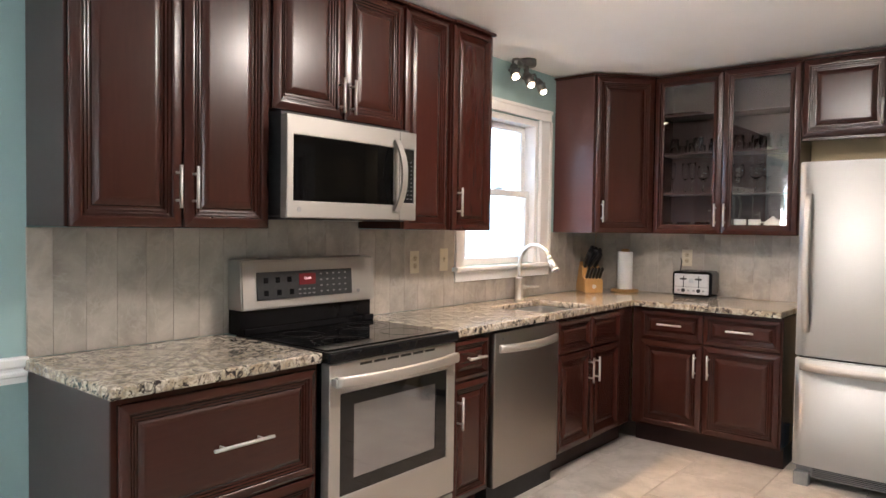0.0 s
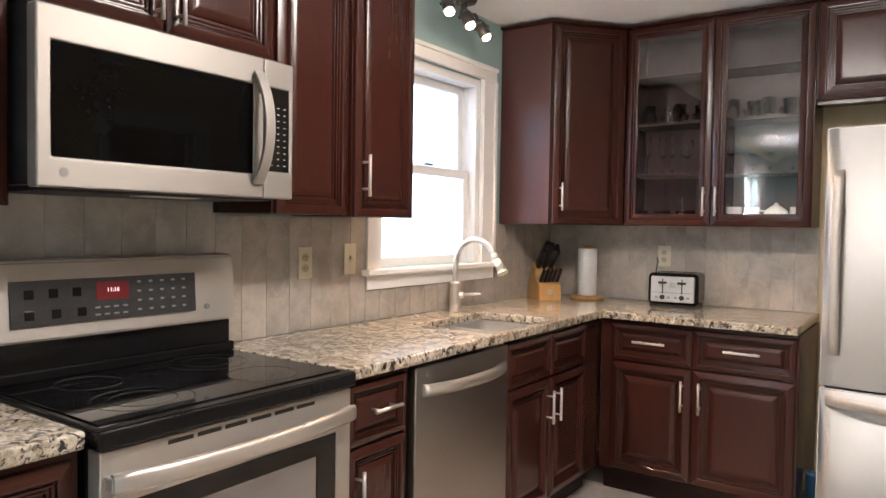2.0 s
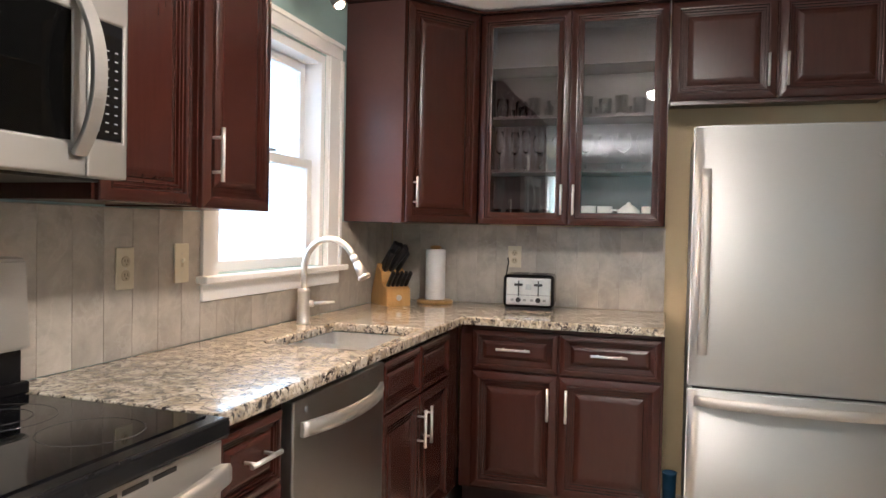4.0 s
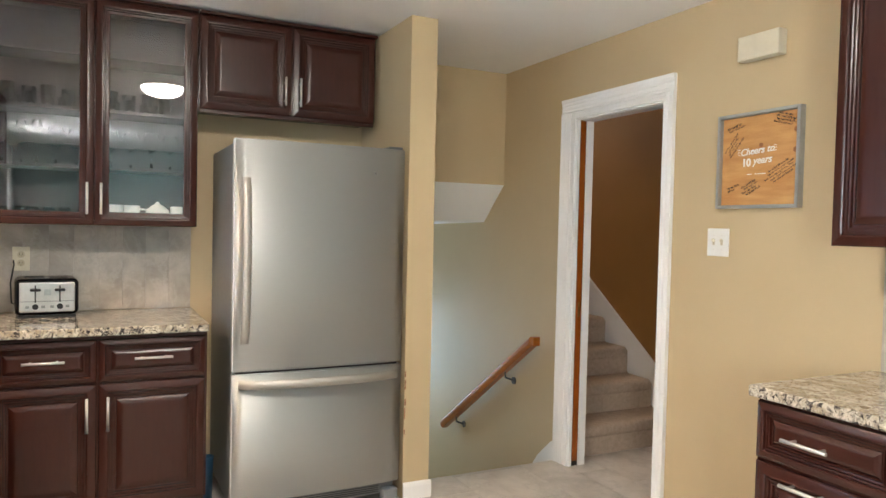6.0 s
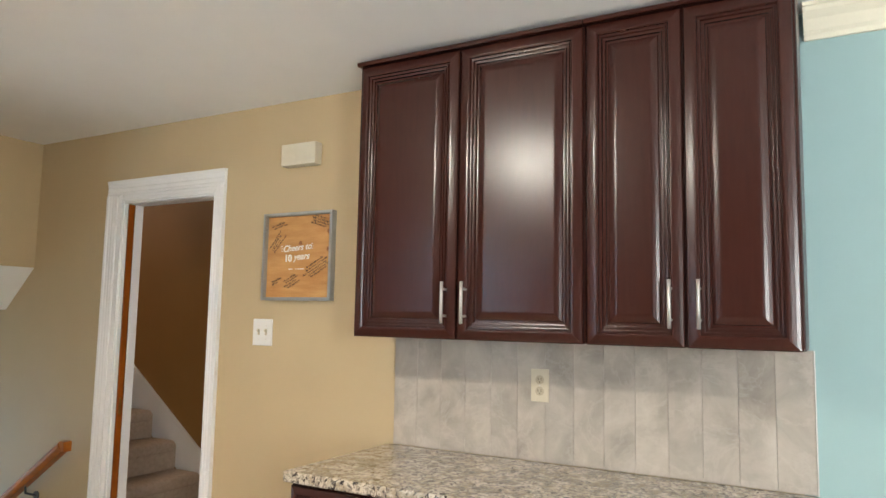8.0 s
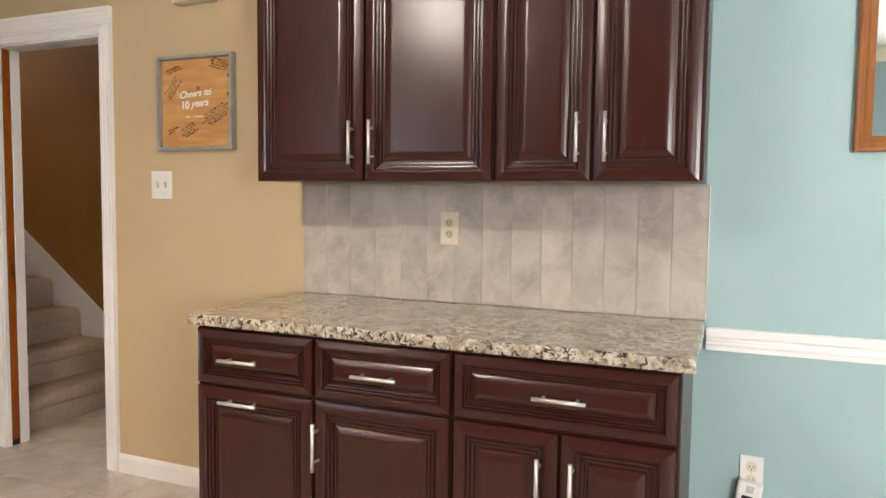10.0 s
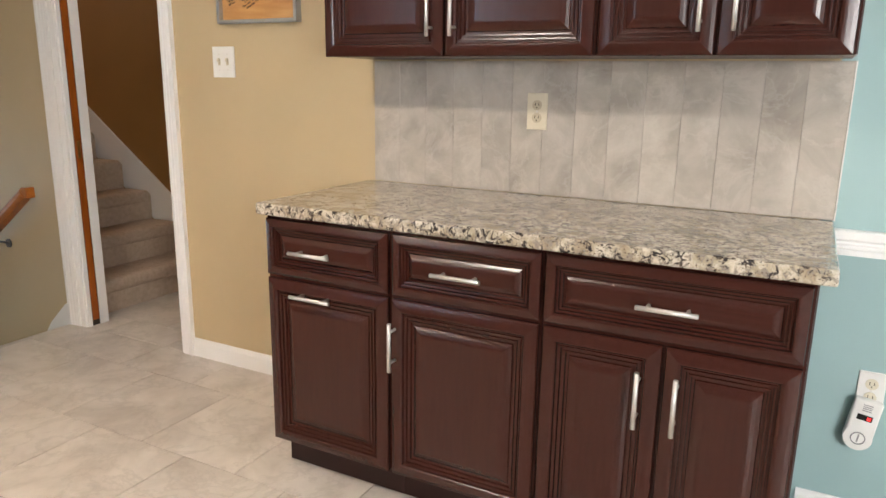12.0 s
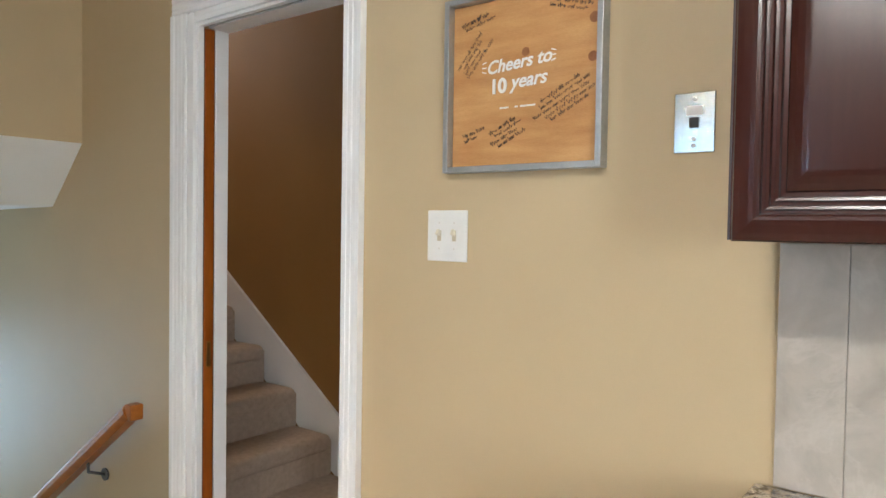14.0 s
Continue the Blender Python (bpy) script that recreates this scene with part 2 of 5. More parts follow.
GREY_INK = mat("grey_print", (0.22, 0.22, 0.22), (0.28, 0.28, 0.28), 50, 0.5)
BLUE_PL = mat("blue_plastic", (0.01, 0.06, 0.13), (0.02, 0.09, 0.18), 20, 0.4)
CERAMIC = mat("white_ceramic", (0.72, 0.71, 0.68), (0.8, 0.79, 0.76), 10, 0.2)
CURTAIN = mat("white_curtain", (0.72, 0.72, 0.71), (0.82, 0.82, 0.81), 10, 0.9)
LEAF = mat("hedge_leaf", (0.03, 0.07, 0.02), (0.09, 0.15, 0.05), 20, 0.6)
CLEAR, WINE = glass("clear_glass"), glass("drinking_glass", (0.98, 0.99, 0.98))
WINE.node_tree.nodes["Principled BSDF"].inputs["IOR"].default_value = 1.22
CLEAR.node_tree.nodes["Principled BSDF"].inputs["IOR"].default_value = 1.7
SINK_STEEL = mat("satin_sink_steel", (0.68, 0.68, 0.67), (0.78, 0.78, 0.77), 30, 0.46, 1.0)
for m_, s_ in ((BLACK_GLASS, 0.42), (DOOR_GLASS, 0.09), (BLACK, 0.2), (TOE, 0.25), (BLACK_SOFT, 0.35), (PANEL_GREY, 0.35)):
    m_.node_tree.nodes["Principled BSDF"].inputs["Specular IOR Level"].default_value = s_
BULB = glow("warm_bulb", (1.0, 0.8, 0.55), 40)
DOME = glow("lit_opal_dome", (1.0, 0.91, 0.79), 88)
RED_LED = glow("red_display", (0.12, 0.003, 0.005), 0.12)
RED_DIGIT = glow("red_digits", (0.85, 0.03, 0.03), 0.8)
WHITE_LED = glow("white_segments", (1.0, 0.7, 0.7), 0.9)
DAYGLOW = glow("bright_overcast_distance", (0.6, 0.82, 1.0), 1.6)

# ---- mesh tools ----


def faces_box(bm, x0, y0, z0, x1, y1, z1, bevel=0.0, seg=2):
    """A box, with rounded edges if asked."""
    tmp = bmesh.new()
    bmesh.ops.create_cube(tmp, size=1)
    for v in tmp.verts:
        v.co = Vector(((x0 + x1) / 2 + v.co.x * (x1 - x0), (y0 + y1) / 2 + v.co.y * (y1 - y0), (z0 + z1) / 2 + v.co.z * (z1 - z0)))
    if bevel:
        bmesh.ops.bevel(tmp, geom=tmp.edges[:], offset=bevel, segments=seg, profile=0.5, affect="EDGES")
    pour(tmp, bm)
    return bm


def pour(tmp, bm, m=None):
    """Adds the mesh tmp to bm, turned by m."""
    at = {v: bm.verts.new(m @ v.co if m else v.co) for v in tmp.verts}
    for f in tmp.faces:
        g = bm.faces.new([at[v] for v in f.verts])
        g.smooth = f.smooth
    tmp.free()


def box(*args, **kw):
    return faces_box(bmesh.new(), *args, **kw)


def rod(bm, p0, p1, r, seg=12, r2=None):
    p0, p1 = Vector(p0), Vector(p1)
    tmp = bmesh.new()
    bmesh.ops.create_cone(tmp, cap_ends=True, segments=seg, radius1=r, radius2=r if r2 is None else r2, depth=(p1 - p0).length)
    for f in tmp.faces:
        f.smooth = len(f.verts) == 4
    pour(tmp, bm, Matrix.Translation((p0 + p1) / 2) @ (p1 - p0).to_track_quat("Z", "Y").to_matrix().to_4x4())
    return bm


def sweep(bm, pts, section, up=(0, 0, 1), smooth=True):
    """A closed section (side, up) drawn along points."""
    pts, rings = [Vector(p) for p in pts], []
    for i, p in enumerate(pts):
        t = (pts[min(i + 1, len(pts) - 1)] - pts[max(i - 1, 0)]).normalized()
        side = t.cross(Vector(up)).normalized()
        over = side.cross(t)
        rings.append([bm.verts.new(p + side * a + over * b) for a, b in section])
    k = len(section)
    for a, b in zip(rings, rings[1:]):
        for i in range(k):
            bm.faces.new((a[i], a[(i + 1) % k], b[(i + 1) % k], b[i])).smooth = smooth
    bm.faces.new(rings[0][::-1])
    bm.faces.new(rings[-1])
    bmesh.ops.recalc_face_normals(bm, faces=bm.faces)
    return bm


def circle(r, k=12):
    return [(r * math.cos(2 * math.pi * i / k), r * math.sin(2 * math.pi * i / k)) for i in range(k)]


def lathe(bm, profile, seg=20, at=(0, 0, 0)):
    """Turned shape from (radius, height)."""
    rings = [[bm.verts.new((at[0] + r * math.cos(2 * math.pi * i / seg), at[1] + r * math.sin(2 * math.pi * i / seg), at[2] + z)) for i in range(seg)] if r > 1e-5
             else [bm.verts.new((at[0], at[1], at[2] + z))] for r, z in profile]
    for a, b in zip(rings, rings[1:]):
        for i in range(seg):
            j = (i + 1) % seg
            if len(a) == 1 and len(b) == 1:
                continue
            vs = [a[0], b[j], b[i]] if len(a) == 1 else [a[i], a[j], b[0]] if len(b) == 1 else [a[i], a[j], b[j], b[i]]
            bm.faces.new(vs).smooth = True
    bmesh.ops.recalc_face_normals(bm, faces=bm.faces)
    return bm


def grid_solid(us, vs, gone, w0, w1, place, bevel=0.0):
    """A slab over the cells of a grid, less those that gone(u, v) names; place(u, v, w) gives the point."""
    bm, at = bmesh.new(), {}

    def vert(i, j, k):
        if (i, j, k) not in at:
            at[i, j, k] = bm.verts.new(place(us[i], vs[j], (w0, w1)[k]))
        return at[i, j, k]

    cells = {(i, j) for i in range(len(us) - 1) for j in range(len(vs) - 1)
             if not gone((us[i] + us[i + 1]) / 2, (vs[j] + vs[j + 1]) / 2)}
    for i, j in cells:
        for k in (0, 1):
            bm.faces.new([vert(i, j, k), vert(i + 1, j, k), vert(i + 1, j + 1, k), vert(i, j + 1, k)])
        for (di, dj), (a, b) in {(-1, 0): ((0, 0), (0, 1)), (1, 0): ((1, 0), (1, 1)), (0, -1): ((0, 0), (1, 0)), (0, 1): ((0, 1), (1, 1))}.items():
            if (i + di, j + dj) not in cells:
                bm.faces.new([vert(i + a[0], j + a[1], 0), vert(i + b[0], j + b[1], 0), vert(i + b[0], j + b[1], 1), vert(i + a[0], j + a[1], 1)])
    bmesh.ops.recalc_face_normals(bm, faces=bm.faces)
    if bevel:
        sharp = [e for e in bm.edges if len(e.link_faces) == 2 and e.calc_face_angle() > 1]
        bmesh.ops.bevel(bm, geom=sharp, offset=bevel, segments=3, profile=0.5, affect="EDGES")
    return bm


def finish(name, bm, material):
    me = bpy.data.meshes.new(name)
    bm.to_mesh(me)
    bm.free()
    me.materials.append(material)
    return new(name, me)


def part(name, bm, material, parent, label=""):
    ob = finish(name, bm, material)
    ob.parent = parent
    return tagged(ob, label) if label else ob


def thing(name, label, category, m, group=""):
    ob = new(name)
    ob.empty_display_size = 0.1
    ob.matrix_world = m
    return tagged(ob, label, category, group)


def structure(name, bm, material, label="", parent=None):
    ob = finish(name, bm, material)
    if parent:
        ob.parent = parent
    return tagged(ob, label, kind="structure") if not parent else ob


def letters(text, size, parent, m, material, name="lettering", depth=0.0006, shear=0.0, bold=0.0):
    """Writing as a thin mesh, set at m in the parent's space."""
    cu = bpy.data.curves.new("text", "FONT")
    cu.body, cu.size, cu.extrude, cu.align_x, cu.align_y, cu.shear, cu.offset = text, size, depth, "CENTER", "CENTER", shear, bold
    tmp = bpy.data.objects.new("text", cu)
    me = bpy.data.meshes.new_from_object(tmp)
    bpy.data.objects.remove(tmp)
    bpy.data.curves.remove(cu)
    me.materials.clear()
    me.materials.append(material)
    ob = new(name, me)
    ob.parent, ob.matrix_local = parent, m
    return ob

# ---- structure ----
ZF = -0.025                                       # top of the floor tiles
XW, XE, YN, YS, ZC = -2.605, 1.035, 5.075, -3.1, 2.48   # west and east walls, far wall, dining end, ceiling


def wall_x(name, xa, xb, ys, zs, gone, material, label):
    return structure(name, grid_solid(ys, zs, gone, xa, xb, lambda u, v, w: (w, u, v)), material, label)


def wall_y(name, ya, yb, xs, zs, gone, material, label):
    return structure(name, grid_solid(xs, zs, gone, ya, yb, lambda u, v, w: (u, w, v)), material, label)


WY0, WY1, WZ0, WZ1 = 3.37, 4.21, 1.16, 2.14      # kitchen window opening
VY0, VY1, VZ0, VZ1 = -1.75, -0.45, 0.8, 2.1       # dining window opening
wall_x("wall_west", XW - 0.16, XW, [YS, VY0, VY1, WY0, WY1, 5.3], [-0.1, VZ0, WZ0, VZ1, WZ1, ZC],
       lambda y, z: (WY0 < y < WY1 and WZ0 < z < WZ1) or (VY0 < y < VY1 and VZ0 < z < VZ1), TEAL, "teal painted wall behind the range and sink")
wall_y("wall_north", YN, YN + 0.14, [XW, -0.075], [-0.1, ZC], lambda x, z: False, YELLOW, "tan painted wall behind the fridge")
stub = structure("wall_stub", box(-0.085, 4.335, -2.6, 0.062, 5.215, ZC), YELLOW, "tan painted wall end beside the fridge")
DY0, DY1, DZ = 3.695, 4.43, 2.066                # doorway
wall_x("wall_east", XE, XE + 0.125, [1.038, DY0, DY1, 7.75], [-2.6, ZF - 0.01, DZ, ZC],
       lambda y, z: DY0 < y < DY1 and ZF - 0.01 < z < DZ, YELLOW, "tan painted wall with a doorway to the stairs")
wall_x("wall_east_dining", XE, XE + 0.125, [YS, 1.038], [-0.1, ZC], lambda y, z: False, TEAL, "teal painted dining wall with a chair rail")
wall_y("wall_south", YS - 0.14, YS, [XW, XE], [-0.1, ZC], lambda x, z: False, TEAL, "teal painted dining wall")
structure("ceiling", box(XW - 0.2, YS - 0.2, ZC, XE + 0.125, 8.0, ZC + 0.12), CEIL, "white painted ceiling")
structure("ceiling_hall", box(XE + 0.127, 2.4, 4.2, 2.3, 8.0, 4.3), CEIL, "white painted ceiling over the stairs")
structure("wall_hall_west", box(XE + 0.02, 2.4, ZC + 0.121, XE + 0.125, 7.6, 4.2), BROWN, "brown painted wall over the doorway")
# stairwell going down beside the fridge
structure("wall_stairwell_west", box(-0.04, 5.217, -2.6, 0.06, 7.75, ZC), YELLOW, "tan painted stairwell wall")
wall_y("wall_stairwell_north", 7.75, 7.87, [-0.04, 0.15, 0.85, XE + 0.125], [-2.6, -0.4, 0.6, ZC],
       lambda x, z: 0.15 < x < 0.85 and -0.4 < z < 0.6, YELLOW, "tan painted wall at the stair foot")
bm = bmesh.new()
prof = [(5.25, 1.705), (5.25, ZC), (5.38, ZC), (7.75, ZC), (7.75, 1.40), (5.52, 1.445)]
a = [bm.verts.new((0.062, y, z)) for y, z in prof]
b = [bm.verts.new((XE, y, z)) for y, z in prof]
for i in range(len(prof)):
    j = (i + 1) % len(prof)
    f = bm.faces.new((a[i], a[j], b[j], b[i]))
bm.faces.new(a[::-1]), bm.faces.new(b)
bmesh.ops.recalc_face_normals(bm, faces=bm.faces)
head = structure("wall_stairwell_head", bm, YELLOW, "tan bulkhead over the stairs with a pale sloping underside")
head.data.materials.append(CEIL)
for p in head.data.polygons:
    if p.normal.z < -0.3:
        p.material_index = 1
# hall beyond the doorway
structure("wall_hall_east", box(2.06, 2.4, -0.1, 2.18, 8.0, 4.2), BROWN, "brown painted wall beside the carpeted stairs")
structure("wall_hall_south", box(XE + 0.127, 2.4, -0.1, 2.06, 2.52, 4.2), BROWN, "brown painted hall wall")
# the high opening is added, out of view, to let the hall fill in
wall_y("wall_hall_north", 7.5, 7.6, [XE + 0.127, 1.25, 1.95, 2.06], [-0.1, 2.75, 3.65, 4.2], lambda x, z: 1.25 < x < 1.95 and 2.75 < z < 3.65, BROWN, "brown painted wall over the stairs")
structure("floor", box(XW - 0.16, YS - 0.14, -0.12, 2.1, 4.56, ZF - 0.004), GROUT, "beige stone tile floor with pale joints")
floor = bpy.data.objects["floor"]
structure("floor_north", box(XW - 0.16, 4.563, -0.12, -0.085, 5.2, ZF - 0.004), GROUT, "beige floor under the cabinets and fridge")
structure("floor_stub", box(-0.084, 4.563, -0.12, 0.062, 5.2, -0.101), GROUT, "floor slab under the wall end")

# trim
casing = new("door_1")
tagged(casing, "white painted fluted casing round a doorway with a pocket door", kind="structure")
FLUTE = [(-0.042, 0), (-0.042, 0.013), (-0.036, 0.0165), (-0.03, 0.0165), (-0.026, 0.0145), (-0.022, 0.0145), (-0.018, 0.0165), (-0.006, 0.0165), (-0.002, 0.0145), (0.002, 0.0145), (0.006, 0.0165), (0.02, 0.0175), (0.026, 0.021), (0.042, 0.022), (0.042, 0)]


def casing_bar(name, p0, p1, inward, wide=1.0):
    """Fluted board on the east wall; inward is the side of the opening."""
    bm = bmesh.new()
    p0, p1 = Vector(p0), Vector(p1)
    t, out = (p1 - p0).normalized(), Vector((-1, 0, 0))
    side = -Vector(inward)
    rings = [[bm.verts.new(p + side * a * wide + out * (b + 0.001)) for a, b in FLUTE] for p in (p0, p1)]
    k = len(FLUTE)
    for i in range(k):
        bm.faces.new((rings[0][i], rings[0][(i + 1) % k], rings[1][(i + 1) % k], rings[1][i]))
    bm.faces.new(rings[0][::-1]), bm.faces.new(rings[1])
    bmesh.ops.recalc_face_normals(bm, faces=bm.faces)
    part(name, bm, TRIM, casing)


HW, STRIP = 0.042, 0.042                           # half a board; the stepped strip between casing and opening
casing_bar("casing", (XE, DY0 - 0.78 * HW, ZF), (XE, DY0 - 0.78 * HW, DZ + 0.035), (0, 1, 0), 0.78)
casing_bar("casing", (XE, DY1 + STRIP + HW, ZF), (XE, DY1 + STRIP + HW, DZ + 0.035), (0, -1, 0))
casing_bar("casing", (XE, DY0 - 1.56 * HW, DZ + 0.035 + HW), (XE, DY1 + STRIP + 2 * HW, DZ + 0.035 + HW), (0, 0, -1))
bm = bmesh.new()
for k, (ya, yb, d) in enumerate(((DY1 + 0.022, DY1 + STRIP - 0.0005, 0.011), (DY1 - 0.003, DY1 + 0.0215, 0.015))):
    faces_box(bm, XE - d, ya, ZF, XE - 0.0005, yb, DZ + 0.034, bevel=0.0025)
part("stepped_strip", bm, TRIM, casing)
bm = bmesh.new()
for za, zb, d in ((DZ + 0.018, DZ + 0.0345, 0.012), (DZ - 0.003, DZ + 0.0175, 0.015)):
    faces_box(bm, XE - d, DY0 + 0.0005, za, XE - 0.0005, DY1 - 0.004, zb, bevel=0.0025)
part("head_strip", bm, TRIM, casing)
part("jamb", box(XE - 0.0005, DY1 - 0.012, ZF, XE + 0.02, DY1 - 0.0005, DZ - 0.001), TRIM, casing)
part("jamb", box(XE + 0.068, DY1 - 0.014, ZF, XE + 0.118, DY1 - 0.0005, DZ - 0.001, bevel=0.002), TRIM, casing)
part("jamb", box(XE - 0.012, DY0 + 0.001, ZF, XE + 0.15, DY0 + 0.012, DZ - 0.001), TRIM, casing)
part("head_jamb", box(XE - 0.0005, DY0 + 0.013, DZ - 0.012, XE + 0.02, DY1 - 0.013, DZ - 0.001), TRIM, casing)
part("head_jamb", box(XE + 0.036, DY0 + 0.013, DZ - 0.012, XE + 0.118, DY1 - 0.015, DZ - 0.001), TRIM, casing)
part("head_track", box(XE + 0.0205, DY0 + 0.013, DZ - 0.006, XE + 0.0355, DY1 - 0.013, DZ - 0.0005), SLOT, casing)
part("slot", box(XE + 0.0205, DY1 - 0.006, ZF, XE + 0.0675, DY1 - 0.0008, DZ - 0.013), SLOT, casing)
part("pocket_door", box(XE + 0.025, DY1 - 0.012, 0.006, XE + 0.062, DY1 - 0.0065, DZ - 0.014, bevel=0.002), DOOR_OAK, casing, "orange oak edge of a sliding door")
part("edge_pull", box(XE + 0.035, DY1 - 0.0135, 0.88, XE + 0.052, DY1 - 0.0118, 0.97, bevel=0.0005), BRASS, casing, "brass edge pull")

BASE = [(0, 0), (0.013, 0), (0.013, 0.07), (0.009, 0.082), (0.003, 0.09), (0, 0.09)]


def skirting(name, p0, p1, out, section, label, material=TRIM):
    """A moulding along a wall from p0 to p1; section is (out, up)."""
    bm = bmesh.new()
    out = Vector(out)
    rings = [[bm.verts.new(Vector(p) + out * (a + 0.0005) + Vector((0, 0, b))) for a, b in section] for p in (p0, p1)]
    k = len(section)
    for i in range(k):
        bm.faces.new((rings[0][i], rings[0][(i + 1) % k], rings[1][(i + 1) % k], rings[1][i]))
    bm.faces.new(rings[0][::-1]), bm.faces.new(rings[1])
    bmesh.ops.recalc_face_normals(bm, faces=bm.faces)
    return structure(name, bm, material, label)


skirting("baseboard_east", (XE, 2.6, ZF), (XE, DY0 - 0.067, ZF), (-1, 0, 0), BASE, "white painted baseboard")
skirting("baseboard_dining", (XE, YS, ZF), (XE, 0.998, ZF), (-1, 0, 0), [(p, 0.84 * q) for p, q in BASE], "white painted baseboard under the teal wall")
skirting("baseboard_west", (XW, YS, ZF), (XW, 0.955, ZF), (1, 0, 0), BASE, "white painted baseboard")
skirting("baseboard_stub", (-0.085, 4.335, ZF), (0.075, 4.335, ZF), (0, -1, 0), BASE, "white painted baseboard on the wall end")
RAILP = [(0, 0), (0.012, 0), (0.014, 0.02), (0.022, 0.026), (0.022, 0.036), (0.014, 0.042), (0.014, 0.05), (0.03, 0.06), (0.034, 0.085), (0.03, 0.09), (0, 0.09)]
skirting("chair_rail_east", (XE, YS, 0.818), (XE, 0.996, 0.818), (-1, 0, 0), [(p, 0.84 * q) for p, q in RAILP], "white moulded chair rail on the teal wall")
skirting("chair_rail_west", (XW, YS, 0.85), (XW, 0.955, 0.85), (1, 0, 0), RAILP, "white moulded chair rail on the teal wall")
CROWN = [(0, -0.1), (0.012, -0.1), (0.018, -0.085), (0.03, -0.075), (0.05, -0.045), (0.075, -0.025), (0.08, -0.012), (0.09, -0.012), (0.09, -0.001), (0, -0.001)]
skirting("crown_east", (XE, YS, ZC), (XE, 1.0, ZC), (-1, 0, 0), CROWN, "cream painted crown moulding", CREAM)
skirting("crown_west", (XW, YS, ZC), (XW, 0.95, ZC), (1, 0, 0), CROWN, "cream painted crown moulding", CREAM)

# ---- kitchen window ----
win = new("window_1")
tagged(win, "white double-hung kitchen window over the sink, bright outside", kind="structure")
part("casing", box(XW + 0.001, 3.287, 1.15, XW + 0.02, 3.372, 2.145, bevel=0.003), TRIM, win)
part("casing", box(XW + 0.001, 4.208, 1.15, XW + 0.02, 4.347, 2.145, bevel=0.003), TRIM, win)
part("casing_bead", box(XW + 0.021, 4.323, 1.15, XW + 0.034, 4.346, 2.145, bevel=0.004), TRIM, win)
part("casing_bead", box(XW + 0.021, 4.21, 1.15, XW + 0.028, 4.225, 2.145, bevel=0.003), TRIM, win)
part("head_casing", box(XW + 0.001, 3.287, 2.147, XW + 0.024, 4.347, 2.222, bevel=0.003), TRIM, win)
part("head_band", box(XW + 0.0245, 3.287, 2.2, XW + 0.036, 4.347, 2.222, bevel=0.004), TRIM, win)
part("window_sill", box(XW - 0.1, 3.262, 1.132, XW + 0.055, 4.385, 1.158, bevel=0.006), TRIM, win)
part("apron", box(XW + 0.001, 3.287, 1.068, XW + 0.02, 4.347, 1.13, bevel=0.003), TRIM, win)
for y0, y1 in ((WY0, WY0 + 0.035), (WY1 - 0.035, WY1)):
    part("jamb", box(XW - 0.158, y0, 1.16, XW - 0.001, y1, 2.14), TRIM, win)
part("head_jamb", box(XW - 0.158, WY0 + 0.036, 2.1, XW - 0.001, WY1 - 0.036, 2.139), TRIM, win)


def sash(z0, z1, x):
    y0, y1, w = WY0 + 0.037, WY1 - 0.037, 0.042
    s = part("sash", grid_solid([y0, y0 + w, y1 - w, y1], [z0, z0 + w, z1 - w, z1],
                                lambda y, z: y0 + w < y < y1 - w and z0 + w < z < z1 - w, x, x + 0.034, lambda u, v, q: (q, u, v), 0.003), TRIM, win)
    p = part("pane", box(x + 0.014, y0 + w, z0 + w, x + 0.018, y1 - w, z1 - w), CLEAR, s)
    p.visible_shadow = False


sash(1.612, 2.099, XW - 0.12)
sash(1.16, 1.65, XW - 0.078)
part("sash_lock", box(XW - 0.043, 3.76, 1.651, XW - 0.02, 3.82, 1.662, bevel=0.002), ZINC, win)
structure("backdrop", box(-8.1, -8, -2.8, -8, 40, 9), DAYGLOW, "bright hazy daylight beyond the window")
structure("ground", box(-60, -60, -2.9, 60, 60, -2.8), mat("lawn", (0.05, 0.08, 0.03), (0.09, 0.13, 0.05), 5, 0.9), "lawn around the house")

# ---- dining window, beside the start of the walk ----
dw = new("window_2")
tagged(dw, "white double-hung dining window with white curtains", kind="structure")
part("window_frame", grid_solid([VY0, VY0 + 0.05, -1.125, -1.075, VY1 - 0.05, VY1], [VZ0, VZ0 + 0.05, 1.43, 1.48, VZ1 - 0.05, VZ1],
     lambda y, z: any(p < y < q for p, q in ((VY0 + 0.05, -1.125), (-1.075, VY1 - 0.05))) and any(p < z < q for p, q in ((VZ0 + 0.05, 1.43), (1.48, VZ1 - 0.05))),
     XW - 0.12, XW - 0.07, lambda u, v, w: (w, u, v)), TRIM, dw)
for y0, y1, z0, z1 in ((VY0 - 0.09, VY0, VZ0 - 0.09, VZ1 + 0.09), (VY1, VY1 + 0.09, VZ0 - 0.09, VZ1 + 0.09), (VY0 + 0.001, VY1 - 0.001, VZ1, VZ1 + 0.09), (VY0 + 0.001, VY1 - 0.001, VZ0 - 0.09, VZ0)):
    part("casing", box(XW + 0.001, y0, z0, XW + 0.02, y1, z1, bevel=0.003), TRIM, dw)
structure("backdrop_lower", box(-0.6, 8.6, -1.2, 1.8, 8.62, 1.4), DAYGLOW, "bright daylight at the lower stair window")
# added glow behind the unseen high opening of the stair hall
structure("hall_fill_backdrop", box(1.0, 8.3, 2.4, 2.3, 8.32, 4.0), DAYGLOW, "glowing sheet behind an added, unseen opening above the stairs")
